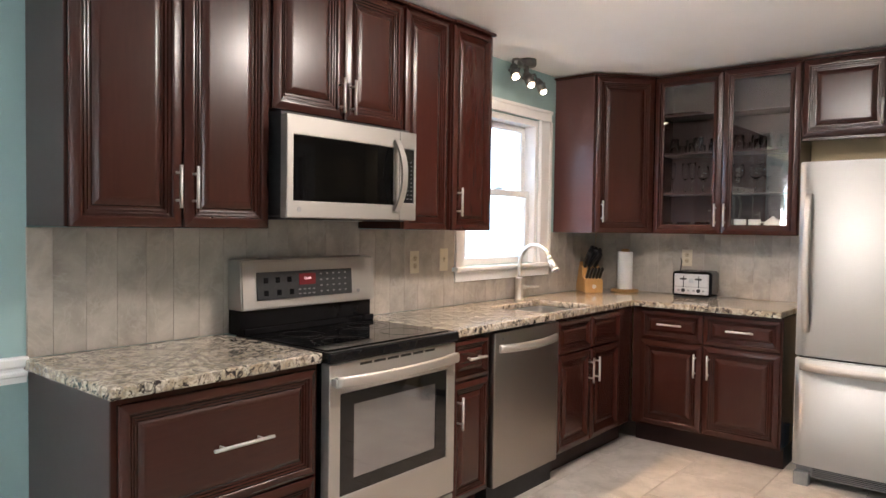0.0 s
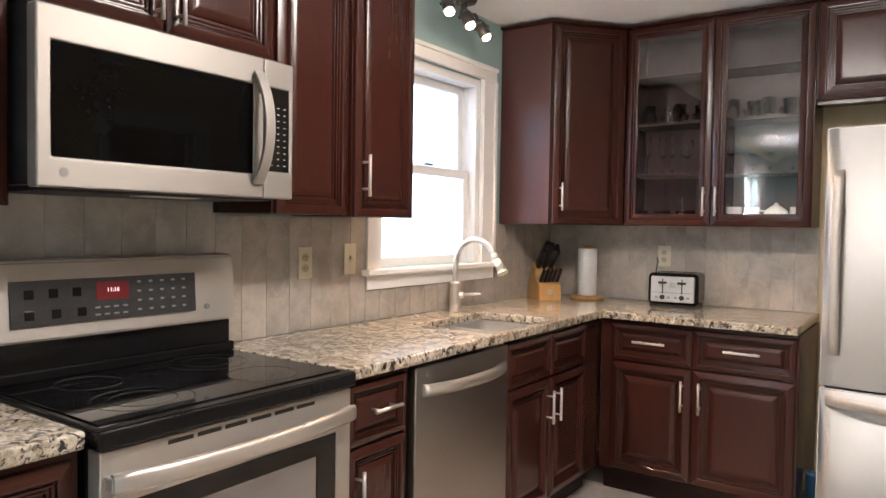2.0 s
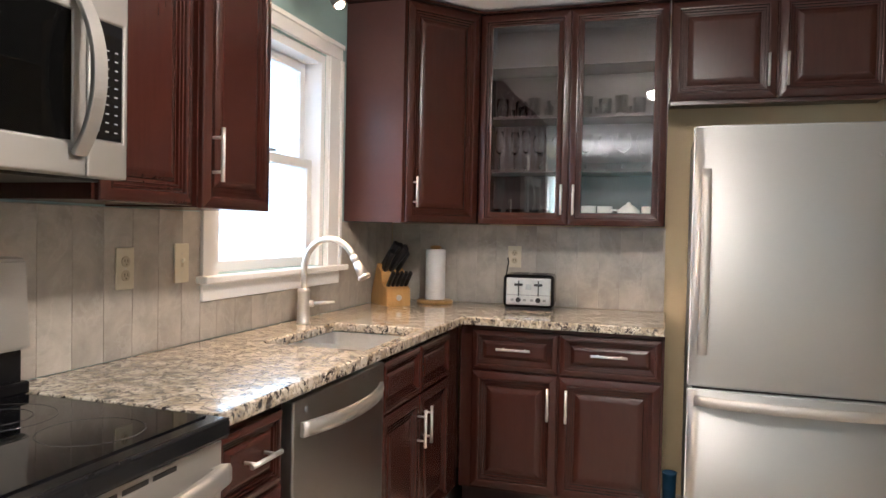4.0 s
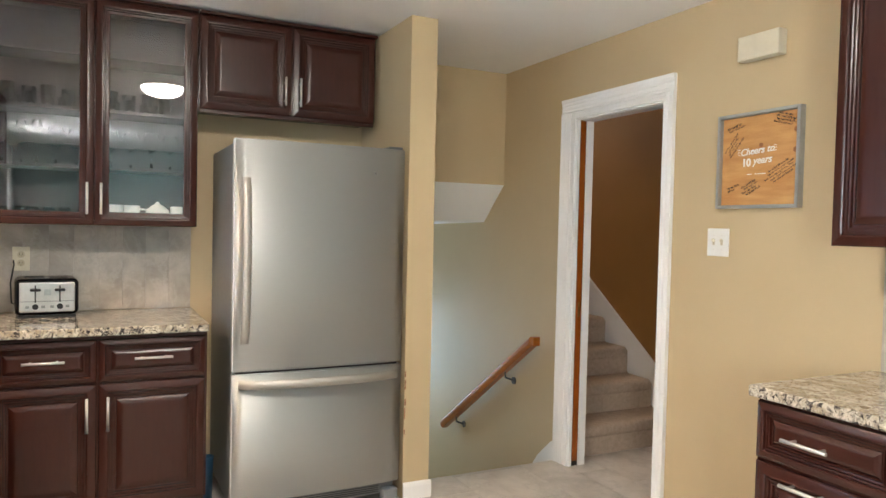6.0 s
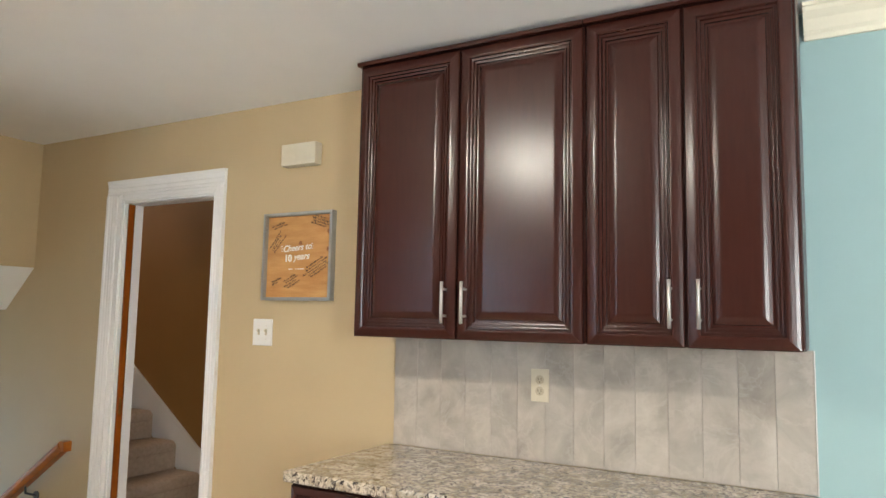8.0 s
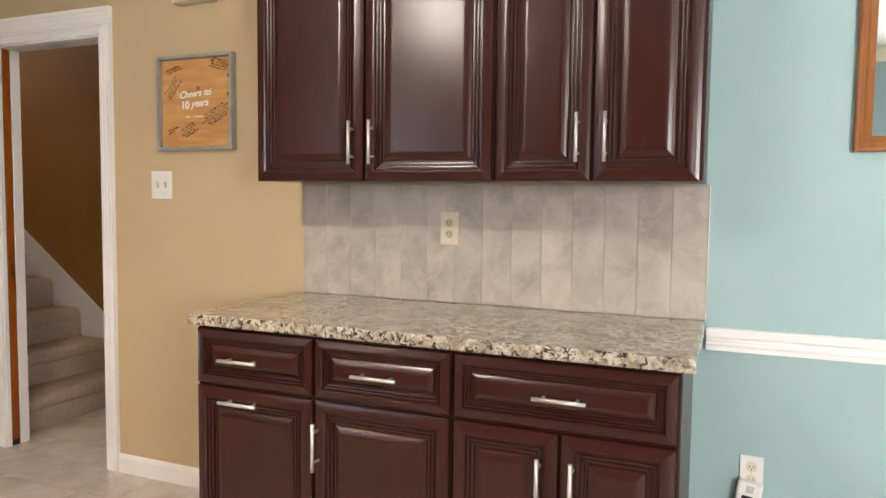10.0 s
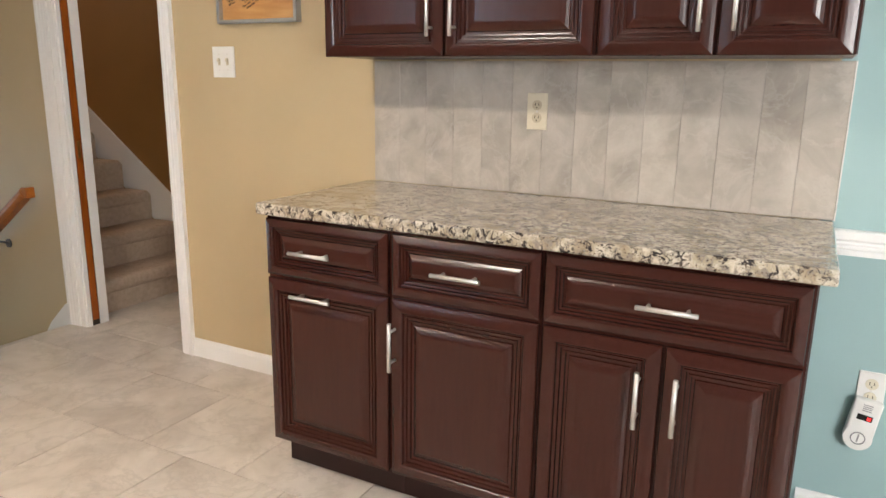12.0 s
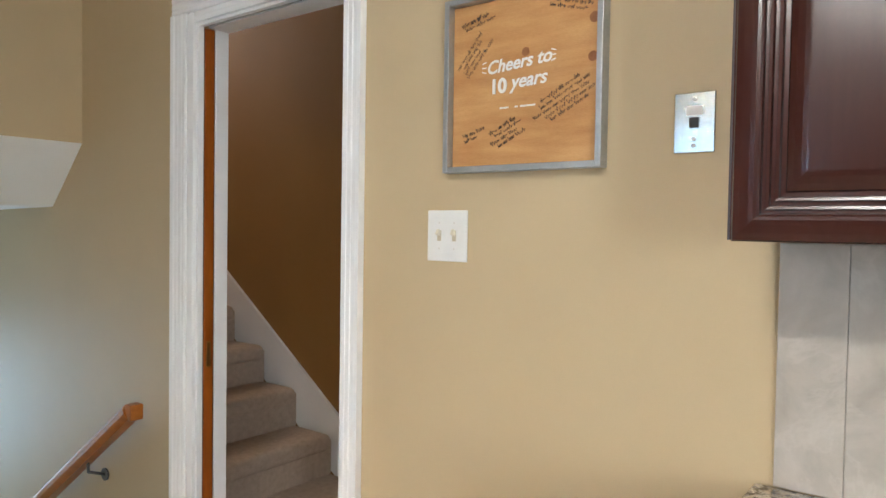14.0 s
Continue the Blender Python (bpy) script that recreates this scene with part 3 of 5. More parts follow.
for cy in (VY0 - 0.02, VY1 + 0.02):
    bm = bmesh.new()
    pts = [(cy - 0.2 + 0.4 * i / 40, XW + 0.06 + 0.025 * math.sin(i * 1.25)) for i in range(41)]
    for (ya, xa), (yb, xb) in zip(pts, pts[1:]):
        faces_box(bm, min(xa, xb), ya, 0.2, max(xa, xb) + 0.003, yb, 2.25)
    tagged(finish("curtain", bm, CURTAIN), "white gathered curtain beside the dining window", "curtain", "dining curtains")

rng = random.Random(21)
bm = bmesh.new()
for k in range(1500):
    a, q = Vector((rng.gauss(0, 1), rng.gauss(0, 1), rng.gauss(0, 1))).normalized(), rng.random()
    c = Vector((-5.2 + 0.55 * a.x, -1.1 + 3.2 * (rng.random() - 0.5) + 0.2 * a.y, -2.79 + 4.7 * q ** 0.7 + 0.12 * a.z))
    u, w = a.orthogonal().normalized() * (0.05 + 0.04 * rng.random()), a.cross(a.orthogonal()).normalized() * (0.03 + 0.02 * rng.random())
    bm.faces.new([bm.verts.new(p) for p in (c - u, c + w, c + u, c - w)])
tagged(finish("hedge", bm, LEAF), "leafy green hedge outside the dining window", "hedge", kind="stuff")

# chipped paint on the corner of the wall end
CHIP = mat("bare_wood_chip", (0.16, 0.06, 0.025), (0.4, 0.24, 0.13), 60, 0.8)
rng = random.Random(11)
for z, h in ((0.62, 0.03), (0.555, 0.05), (0.47, 0.035), (0.4, 0.06), (0.32, 0.025)):
    w = 0.004 + 0.007 * rng.random()
    part("paint_chip", box(-0.0855, 4.3342, z, -0.0855 + w, 4.3355, z + h, bevel=0.0005), CHIP, stub)

# ---- cabinets: local x runs along the front, y goes back from the face, z up ----


def rings_solid(x0, z0, x1, z1, prof, hole=False):
    """Mitred panel: rectangles inset and set back by prof, front towards -y."""
    bm, loops = bmesh.new(), []
    for i, y in prof:
        loops.append([bm.verts.new(c) for c in ((x0 + i, y, z0 + i), (x1 - i, y, z0 + i), (x1 - i, y, z1 - i), (x0 + i, y, z1 - i))])
    for a, b in zip(loops, loops[1:]):
        for k in range(4):
            bm.faces.new((a[k], a[(k + 1) % 4], b[(k + 1) % 4], b[k]))
    if hole:
        for k in range(4):
            bm.faces.new((loops[-1][k], loops[-1][(k + 1) % 4], loops[0][(k + 1) % 4], loops[0][k]))
    else:
        bm.faces.new(loops[0][::-1]), bm.faces.new(loops[-1])
    bmesh.ops.recalc_face_normals(bm, faces=bm.faces)
    return bm


DOOR = [(0, 0.022), (0, 0.010), (0.002, 0.0065), (0.01, 0.0036), (0.02, 0.001), (0.026, 0), (0.030, 0.0006), (0.0325, 0.0035), (0.034, 0.0105), (0.0372, 0.0108), (0.0385, 0.0065), (0.042, 0.0075),
        (0.0435, 0.0135), (0.0472, 0.0138), (0.0485, 0.0092), (0.052, 0.0102), (0.0535, 0.0182), (0.0585, 0.0186), (0.0605, 0.0148), (0.068, 0.0106), (0.076, 0.0076), (0.081, 0.0066), (0.0835, 0.0064)]
FRAME = [(0, 0.022), (0, 0.010), (0.002, 0.0065), (0.01, 0.0036), (0.02, 0.001), (0.026, 0), (0.030, 0.0006), (0.0325, 0.0035), (0.034, 0.0105), (0.0372, 0.0108), (0.0385, 0.0065), (0.042, 0.0075), (0.0435, 0.0125), (0.05, 0.013), (0.056, 0.015), (0.058, 0.022)]


def scaled(prof, k):
    return [(i * k, y) for i, y in prof]


def pull(parent, x, z, length=0.15, upright=True, y=0.0):
    d = Vector((0, 0, 1)) if upright else Vector((1, 0, 0))
    c, bm = Vector((x, y, z)), bmesh.new()
    rod(bm, c - d * length / 2 + Vector((0, -0.033, 0)), c + d * length / 2 + Vector((0, -0.033, 0)), 0.006, 14)
    for s in (-1, 1):
        rod(bm, c + d * s * length * 0.32 + Vector((0, -0.033, 0)), c + d * s * length * 0.32 + Vector((0, 0.001, 0)), 0.0045, 10)
    return part("handle", bm, NICKEL, parent, "brushed nickel bar handle")


def leaf(cab, x0, z0, x1, z1, kind="door", handle=None, k=1.0, y=-0.022, hl=0.15, m=None):
    """A raised-panel door or drawer front; handle: (x, z, upright)."""
    g = 0.0022
    k = k * (1.22 if kind == "door" else 1.0)
    bm = rings_solid(x0 + g, z0 + g, x1 - g, z1 - g, [(i, q + y) for i, q in scaled(DOOR, k)])
    d = part(kind, bm, m or (CHERRY if z1 - z0 > 0.9 * (x1 - x0) else CHERRY_H), cab)
    if handle:
        pull(d, handle[0], handle[1], hl, handle[2], y)
    return d


def base_cabinet(label, m, w, fronts, depth=0.6, top=0.885, sink=False, group="base cabinets", end=None):
    c = thing("base_cabinet", label, "cabinet", m, group)
    part("body", box(0, 0.001, 0.105, w, depth, 0.66 if sink else top - 0.002, bevel=0.001), CHERRY, c)
    if sink:
        part("face_frame", box(0, 0.001, 0.661, w, 0.02, top - 0.002, bevel=0.001), CHERRY, c)
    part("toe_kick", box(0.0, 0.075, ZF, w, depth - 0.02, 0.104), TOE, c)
    if end is not None:
        x = w * end
        part("end_panel", box(x - 0.004 * (1 - end), 0.001, ZF + 0.0005, x + 0.004 * end, depth, top - 0.002), END_PANEL, c, "smooth dark laminate end panel")
    for f in fronts:
        leaf(c, *f[:4], **f[4])
    return c


def upper_cabinet(label, m, w, z0, z1, fronts, depth=0.305, crown=True, group="wall cabinets", left=False, right=False):
    c = thing("wall_cabinet", label, "cabinet", m, group)
    part("body", box(0, 0.001, z0 + 0.004, w, depth, z1, bevel=0.001), CHERRY, c)
    if crown:
        bm = bmesh.new()
        faces_box(bm, -0.004 if left else 0, -0.034, z1 - 0.004, w + (0.004 if right else 0), depth - 0.01, z1 + 0.012, bevel=0.003)
        part("crown_moulding", bm, CHERRY_H, c)
    for x, shown in ((-0.003, left), (w + 0.0002, right)):
        if shown:
            part("end_panel", box(x, 0.001, z0 + 0.004, x + 0.0028, depth, z1 - 0.005), END_PANEL, c, "smooth dark laminate end panel")
    for f in fronts:
        leaf(c, *f[:4], **f[4])
    return c


def west(x, y):
    return pose(x, y, 0, 0, 0, 90)


def east(x, y):
    return pose(x, y, 0, 0, 0, -90)


BX = -1.995          # face of the west base cabinets, door fronts 22 mm proud of it
DEP = BX - XW - 0.008
D = dict
CT = 0.888
# west run, from the dining end
base_cabinet("dark cherry three-drawer base cabinet with raised panels", west(BX, 0.965), 0.765, [
    (0.015, 0.475, 0.75, 0.872, D(kind="drawer_front", handle=(0.42, 0.675, False), hl=0.23)),
    (0.015, 0.115, 0.75, 0.47, D(kind="drawer_front", handle=(0.42, 0.3, False), hl=0.23))], DEP, CT, end=0)
base_cabinet("narrow dark cherry base cabinet beside the dishwasher", west(BX, 2.508), 0.315, [
    (0.01, 0.68, 0.295, 0.872, D(kind="drawer_front", handle=(0.16, 0.785, False), k=0.7, hl=0.13)),
    (0.01, 0.115, 0.295, 0.675, D(handle=(0.045, 0.54, True), k=0.8))], DEP, CT)
base_cabinet("dark cherry sink base cabinet with two doors", west(BX, 3.46), 0.993, [
    (0.0, 0.68, 0.395, 0.872, D(kind="drawer_front", k=0.8)), (0.4, 0.68, 0.79, 0.872, D(kind="drawer_front", k=0.8)),
    (0.0, 0.115, 0.395, 0.675, D(handle=(0.36, 0.55, True))), (0.4, 0.115, 0.79, 0.675, D(handle=(0.435, 0.55, True)))], DEP, CT, sink=True)
BY = 4.455
base_cabinet("dark cherry corner base cabinet with two drawers and two doors", pose(-1.985, BY, 0), 0.935, [
    (0.06, 0.68, 0.47, 0.872, D(kind="drawer_front", handle=(0.265, 0.785, False), k=0.85, hl=0.16)),
    (0.474, 0.68, 0.927, 0.872, D(kind="drawer_front", handle=(0.7, 0.785, False), k=0.85, hl=0.16)),
    (0.06, 0.115, 0.47, 0.675, D(handle=(0.43, 0.545, True), hl=0.15)), (0.474, 0.115, 0.927, 0.675, D(handle=(0.514, 0.545, True), hl=0.15))], 0.6, CT)
# buffet against the east wall
EX = 0.425
EB = "dark cherry buffet base cabinet"
base_cabinet(EB + ", pull-out door under a drawer", east(EX, 2.597), 0.466, [
    (0.004, 0.678, 0.462, 0.866, D(kind="drawer_front", handle=(0.2, 0.77, False), k=0.9)),
    (0.004, 0.098, 0.462, 0.671, D(handle=(0.2, 0.63, False)))], 0.6, 0.874, group="buffet cabinets")
base_cabinet(EB + ", one door under a drawer", east(EX, 2.130), 0.467, [
    (0.004, 0.678, 0.463, 0.866, D(kind="drawer_front", handle=(0.23, 0.77, False), k=0.9)),
    (0.004, 0.098, 0.463, 0.671, D(handle=(0.022, 0.53, True)))], 0.6, 0.874, group="buffet cabinets")
base_cabinet(EB + ", two doors under a wide drawer", east(EX, 1.662), 0.626, [
    (0.004, 0.678, 0.622, 0.866, D(kind="drawer_front", handle=(0.32, 0.77, False), k=0.9, hl=0.145)),
    (0.004, 0.098, 0.316, 0.671, D(handle=(0.265, 0.53, True))), (0.32, 0.098, 0.622, 0.671, D(handle=(0.357, 0.53, True)))], 0.6, 0.874, group="buffet cabinets", end=1)

# wall cabinets
UZ0, UZ1 = 1.383, 2.455
UX = -2.3
UD = UX - XW - 0.004
upper_cabinet("tall dark cherry wall cabinet with two raised-panel doors", west(UX, 0.963), 0.768, UZ0, UZ1, [
    (0.005, UZ0, 0.392, UZ1 - 0.006, D(handle=(0.365, 1.53, True))), (0.395, UZ0, 0.763, UZ1 - 0.006, D(handle=(0.43, 1.53, True)))], UD, left=True)
upper_cabinet("short dark cherry wall cabinet over the microwave", west(UX, 1.734), 0.762, 1.86, UZ1, [
    (0.004, 1.86, 0.38, UZ1 - 0.006, D(handle=(0.35, 1.96, True))), (0.383, 1.86, 0.758, UZ1 - 0.006, D(handle=(0.415, 1.96, True)))], UD)
upper_cabinet("tall narrow dark cherry wall cabinet beside the microwave", west(UX, 2.5), 0.352, UZ0, UZ1, [
    (0.006, UZ0, 0.335, UZ1 - 0.006, D(k=0.85))], UD)
upper_cabinet("tall narrow dark cherry wall cabinet beside the window", west(UX + 0.012, 2.856), 0.347, UZ0 - 0.004, UZ1, [
    (0.003, UZ0 - 0.004, 0.344, UZ1 - 0.006, D(handle=(0.04, 1.53, True), k=0.85))], UD + 0.012, right=True)
FY = 4.785                                       # face of the far wall cabinets
o = upper_cabinet("short dark cherry wall cabinet over the fridge", pose(-1.062, FY, 0), 0.947, 1.985, UZ1, [
    (0.004, 1.975, 0.471, UZ1 - 0.006, D(handle=(0.432, 2.1, True))), (0.475, 1.975, 0.943, UZ1 - 0.006, D(handle=(0.512, 2.1, True)))], YN - FY - 0.003, right=True)
bm = bmesh.new()
faces_box(bm, 0.005, 0.0, 1.958, 0.945, 0.02, 1.984, bevel=0.002)
part("light_rail", bm, CHERRY_H, o)
# buffet wall cabinets
QX, QZ0, QZ1 = 0.748, 1.365, 2.452
QD = XE - QX - 0.004
BUL = "tall dark cherry wall cabinet with two raised-panel doors over the buffet"
upper_cabinet(BUL, east(QX, 2.59), 0.934, QZ0, QZ1, [
    (0.004, QZ0, 0.456, QZ1 - 0.006, D(handle=(0.418, 1.5, True))), (0.46, QZ0, 0.93, QZ1 - 0.006, D(handle=(0.498, 1.5, True)))], QD, left=True, group="buffet wall cabinets")
upper_cabinet(BUL, east(QX, 1.654), 0.638, QZ0, QZ1, [
    (0.004, QZ0, 0.315, QZ1 - 0.006, D(handle=(0.275, 1.5, True))), (0.319, QZ0, 0.634, QZ1 - 0.006, D(handle=(0.36, 1.5, True)))], QD, right=True, group="buffet wall cabinets")

# diagonal corner wall cabinet
cc = thing("corner_wall_cabinet", "dark cherry diagonal corner wall cabinet with one door", "cabinet", pose(XW, YN, 0), "wall cabinets")
plan = [(0.003, -0.003), (0.003, -0.644), (0.31, -0.644), (0.598, -0.3), (0.598, -0.003)]


def prism(plan, z0, z1):
    bm = bmesh.new()
    lo, hi = [bm.verts.new((x, y, z0)) for x, y in plan], [bm.verts.new((x, y, z1)) for x, y in plan]
    for i in range(len(plan)):
        j = (i + 1) % len(plan)
        bm.faces.new((lo[i], lo[j], hi[j], hi[i]))
    bm.faces.new(lo[::-1]), bm.faces.new(hi)
    bmesh.ops.recalc_face_normals(bm, faces=bm.faces)
    return bm


part("body", prism(plan, UZ0 - 0.012, UZ1), CHERRY, cc)
part("end_panel", box(0.003, -0.647, UZ0 - 0.012, 0.31, -0.6445, UZ1 - 0.002), SHEEN_PANEL, cc, "smooth reddish laminate end panel with window sheen put into its colour")
part("crown_moulding", prism([(0.003, -0.01), (0.003, -0.67), (0.325, -0.67), (0.622, -0.322), (0.603, -0.01)], UZ1 + 0.0005, UZ1 + 0.013), CHERRY_H, cc)
ang = math.degrees(math.atan2(0.344, 0.288))
dm = Matrix.Translation((0.31, -0.644, 0)) @ pose(0, 0, 0, 0, 0, ang)
d = leaf(cc, 0.012, UZ0 - 0.012, 0.438, UZ1 - 0.006, handle=(0.055, 1.52, True), y=-0.024)
d.matrix_local = dm

# glass-door cabinet
gc = thing("glass_cabinet", "dark cherry glass-door wall cabinet holding drinking glasses", "cabinet", pose(-2.003, FY, 0), "wall cabinets")
GW, GD = 0.938, YN - FY - 0.003
for nm, bx in (("side_panel", (0, 0, UZ0 - 0.008, 0.018, GD, UZ1)), ("side_panel", (GW - 0.018, 0, UZ0 - 0.008, GW, GD, UZ1)),
               ("back_panel", (0.0185, GD - 0.012, UZ0 + 0.012, GW - 0.0185, GD, UZ1 - 0.02)), ("bottom_panel", (0.0185, 0, UZ0 - 0.008, GW - 0.0185, GD, UZ0 + 0.011)),
               ("top_panel", (0.0185, 0, UZ1 - 0.019, GW - 0.0185, GD, UZ1)), ("centre_stile", (GW / 2 - 0.02, 0.0, UZ0 + 0.012, GW / 2 + 0.02, 0.018, UZ1 - 0.02))):
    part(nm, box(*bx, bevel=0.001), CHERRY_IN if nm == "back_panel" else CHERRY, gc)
SHELVES = (UZ0 + 0.012, 1.66, 1.935, 2.2)
for z in SHELVES[1:]:
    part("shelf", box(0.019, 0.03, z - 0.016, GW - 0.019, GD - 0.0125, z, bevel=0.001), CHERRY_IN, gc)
part("crown_moulding", box(0, -0.034, UZ1 + 0.0005, GW, GD - 0.01, UZ1 + 0.013, bevel=0.003), CHERRY_H, gc)
for x0, x1, hx in ((0.004, GW / 2 - 0.002, GW / 2 - 0.03), (GW / 2 + 0.002, GW - 0.004, GW / 2 + 0.03)):
    bm = rings_solid(x0, UZ0 - 0.01, x1, UZ1 - 0.006, [(i * 1.12, q - 0.022) for i, q in FRAME], hole=True)
    d = part("door", bm, CHERRY, gc)
    pull(d, hx, 1.5, 0.15, True, -0.022)
    p = part("pane", box(x0 + 0.06, -0.009, UZ0 + 0.05, x1 - 0.06, -0.005, UZ1 - 0.066), CLEAR, d)
    p.visible_shadow = False

# ---- countertops ----
ZT, TH = 0.93, 0.038


def slab(label, xs, ys, gone, zt, name="countertop"):
    ob = finish(name, grid_solid(xs, ys, gone, zt - TH, zt, lambda u, v, w: (u, v, w), 0.007), GRANITE)
    return tagged(ob, label, "countertop")


CX = -1.958
slab("speckled cream and black granite countertop beside the range", [XW + 0.003, CX], [0.945, 1.728], lambda x, y: False, ZT)
SKX0, SKX1, SKY0, SKY1 = -2.4, -2.005, 3.36, 3.94
slab("speckled granite L-shaped countertop round an undermount sink", [XW + 0.003, SKX0, SKX1, CX, -1.05], [2.506, SKY0, SKY1, 4.395, YN - 0.003],
     lambda x, y: (x > CX and y < 4.395) or (SKX0 < x < SKX1 and SKY0 < y < SKY1), ZT)
slab("speckled cream and black granite buffet top", [0.385, XE - 0.003], [1.0, 2.61], lambda x, y: False, 0.914)

# ---- sink and tap ----
sink = thing("sink", "brushed steel double-bowl undermount sink", "sink", pose(0, 0, 0))


def bowl(y0, y1, zb):
    x0, x1, zt = SKX0 - 0.008, SKX1 + 0.008, ZT - TH - 0.002
    bm = bmesh.new()
    faces_box(bm, x0, y0, zb, x1, y1, zt, bevel=0.03, seg=4)
    bmesh.ops.delete(bm, geom=[f for f in bm.faces if f.calc_center_median().z > zt - 0.031], context="FACES")
    top = [e for e in bm.edges if e.is_boundary]
    ext = bmesh.ops.extrude_edge_only(bm, edges=top)
    for v in ext["geom"]:
        if isinstance(v, bmesh.types.BMVert):
            v.co.z = zt
    for f in bm.faces:
        f.smooth = True
    lathe(bm, [(0.04, 0.004), (0.038, 0.006), (0.03, 0.003), (0.0, 0.002)], 20, ((x0 + x1) / 2, (y0 + y1) / 2, zb))
    part("bowl", bm, SINK_STEEL, sink)


bowl(SKY0 - 0.008, 3.625, 0.76)
bowl(3.65, SKY1 + 0.008, 0.72)
part("divider", box(SKX0 - 0.006, 3.626, 0.8, SKX1 + 0.006, 3.649, 0.887, bevel=0.008, seg=3), SINK_STEEL, sink)

tap = thing("tap", "brushed nickel gooseneck pull-down kitchen tap", "tap", pose(-2.5, 3.845, ZT, 0, 0, -8))
part("base", lathe(bmesh.new(), [(0, 0), (0.03, 0), (0.03, 0.006), (0.0265, 0.01), (0.026, 0.05), (0.0255, 0.13), (0.027, 0.134), (0.027, 0.142), (0.018, 0.15), (0, 0.15)], 24), NICKEL, tap)
arc = [(0, 0, 0.14 + 0.03 * i) for i in range(4)] + [(0.128 - 0.128 * math.cos(a), 0, 0.232 + 0.128 * math.sin(a)) for a in [math.pi * i / 16 * 0.84 for i in range(17)]]
part("neck", sweep(bmesh.new(), arc, circle(0.0135, 14), (0, 1, 0)), NICKEL, tap)
e, dr = Vector(arc[-1]), (Vector(arc[-1]) - Vector(arc[-2])).normalized()
bm = rod(bmesh.new(), e, e + dr * 0.03, 0.0155, 16)
rod(bm, e + dr * 0.03, e + dr * 0.095, 0.016, 16, 0.024)
rod(bm, e + dr * 0.095, e + dr * 0.105, 0.026, 16)
part("spray_head", bm, NICKEL, tap)
bm = rod(bmesh.new(), (0, 0, 0.085), (0.032, 0.025, 0.085), 0.015, 14)
rod(bm, (0.032, 0.025, 0.085), (0.115, 0.06, 0.093), 0.0085, 12, 0.0065)
part("lever", bm, NICKEL, tap)

# ---- range ----
rg = thing("range", "freestanding stainless electric range with black glass cooktop", "range", west(-1.94, 1.74))
RW = 0.755
part("body", box(0.002, 0.05, ZF, RW - 0.002, 0.6, 0.885), BLACK, rg)
ct = part("cooktop", box(-0.004, -0.015, 0.886, RW + 0.004, 0.6, 0.93, bevel=0.009, seg=3), BLACK, rg, "black cooktop frame")
part("glass_top", box(0.02, 0.03, 0.9305, RW - 0.02, 0.54, 0.9335, bevel=0.001), BLACK_GLASS, ct, "black ceramic glass")
for cx, cy, r in ((0.2, 0.16, 0.115), (0.2, 0.16, 0.075), (0.56, 0.16, 0.095), (0.2, 0.41, 0.08), (0.56, 0.41, 0.115), (0.56, 0.41, 0.07)):
    part("burner_ring", lathe(bmesh.new(), [(r, 0), (r, 0.0004), (r + 0.0022, 0.0004), (r + 0.0022, 0)], 48, (cx, cy, 0.9336)), RING, ct)
part("backguard", prism([(0.0, 0.56), (0.0, 0.645), (RW, 0.645), (RW, 0.56)], 0.931, 1.21), BLACK, rg, "black enamel backguard")
part("ledge", box(0.0, 0.53, 0.931, RW, 0.5595, 0.962, bevel=0.006), BLACK, rg)
bm = bmesh.new()
sec = [(0.535, 1.035), (0.55, 1.245), (0.57, 1.25), (0.645, 1.25), (0.645, 1.035)]
ring = [[bm.verts.new((x, y, z)) for y, z in sec] for x in (-0.008, RW + 0.008)]
for i in range(5):
    bm.faces.new((ring[0][i], ring[0][(i + 1) % 5], ring[1][(i + 1) % 5], ring[1][i]))
bm.faces.new(ring[0]), bm.faces.new(ring[1][::-1])
bmesh.ops.recalc_face_normals(bm, faces=bm.faces)
bmesh.ops.bevel(bm, geom=bm.edges[:], offset=0.006, segments=2, affect="EDGES")
cp = part("control_panel", bm, STEEL, rg, "brushed steel control panel")
tilt = math.degrees(math.atan2(0.015, 0.21))
pm = Matrix.Translation((0, 0.5335, 1.035)) @ pose(0, 0, 0, -tilt, 0, 0)


def on_panel(name, bx, material, label=""):
    ob = part(name, box(*bx, bevel=0.0006), material, cp, label)
    ob.matrix_local = pm
    return ob


on_panel("touch_panel", (0.067, -0.004, 0.04, 0.608, 0.006, 0.16), PANEL_GREY, "dark grey touch panel")
on_panel("display", (0.29, -0.0055, 0.097, 0.385, -0.003, 0.147), RED_LED, "red lit clock display")
for i in range(3):
    on_panel("button", (0.1 + i * 0.062, -0.0052, 0.112, 0.124 + i * 0.062, -0.003, 0.136), BLACK)
    on_panel("button", (0.1 + i * 0.068, -0.0052, 0.057, 0.124 + i * 0.068, -0.003, 0.081), BLACK)
for i in range(4):
    on_panel("button_print", (0.285 + i * 0.027, -0.0052, 0.074, 0.3 + i * 0.027, -0.003, 0.079), GREY_INK)
    on_panel("button_print", (0.285 + i * 0.027, -0.0052, 0.054, 0.3 + i * 0.027, -0.003, 0.059), GREY_INK)
for i in range(5):
    for j in range(4):
        on_panel("button_print", (0.412 + i * 0.037, -0.0052, 0.058 + j * 0.027, 0.424 + i * 0.037, -0.003, 0.064 + j * 0.027), GREY_INK)
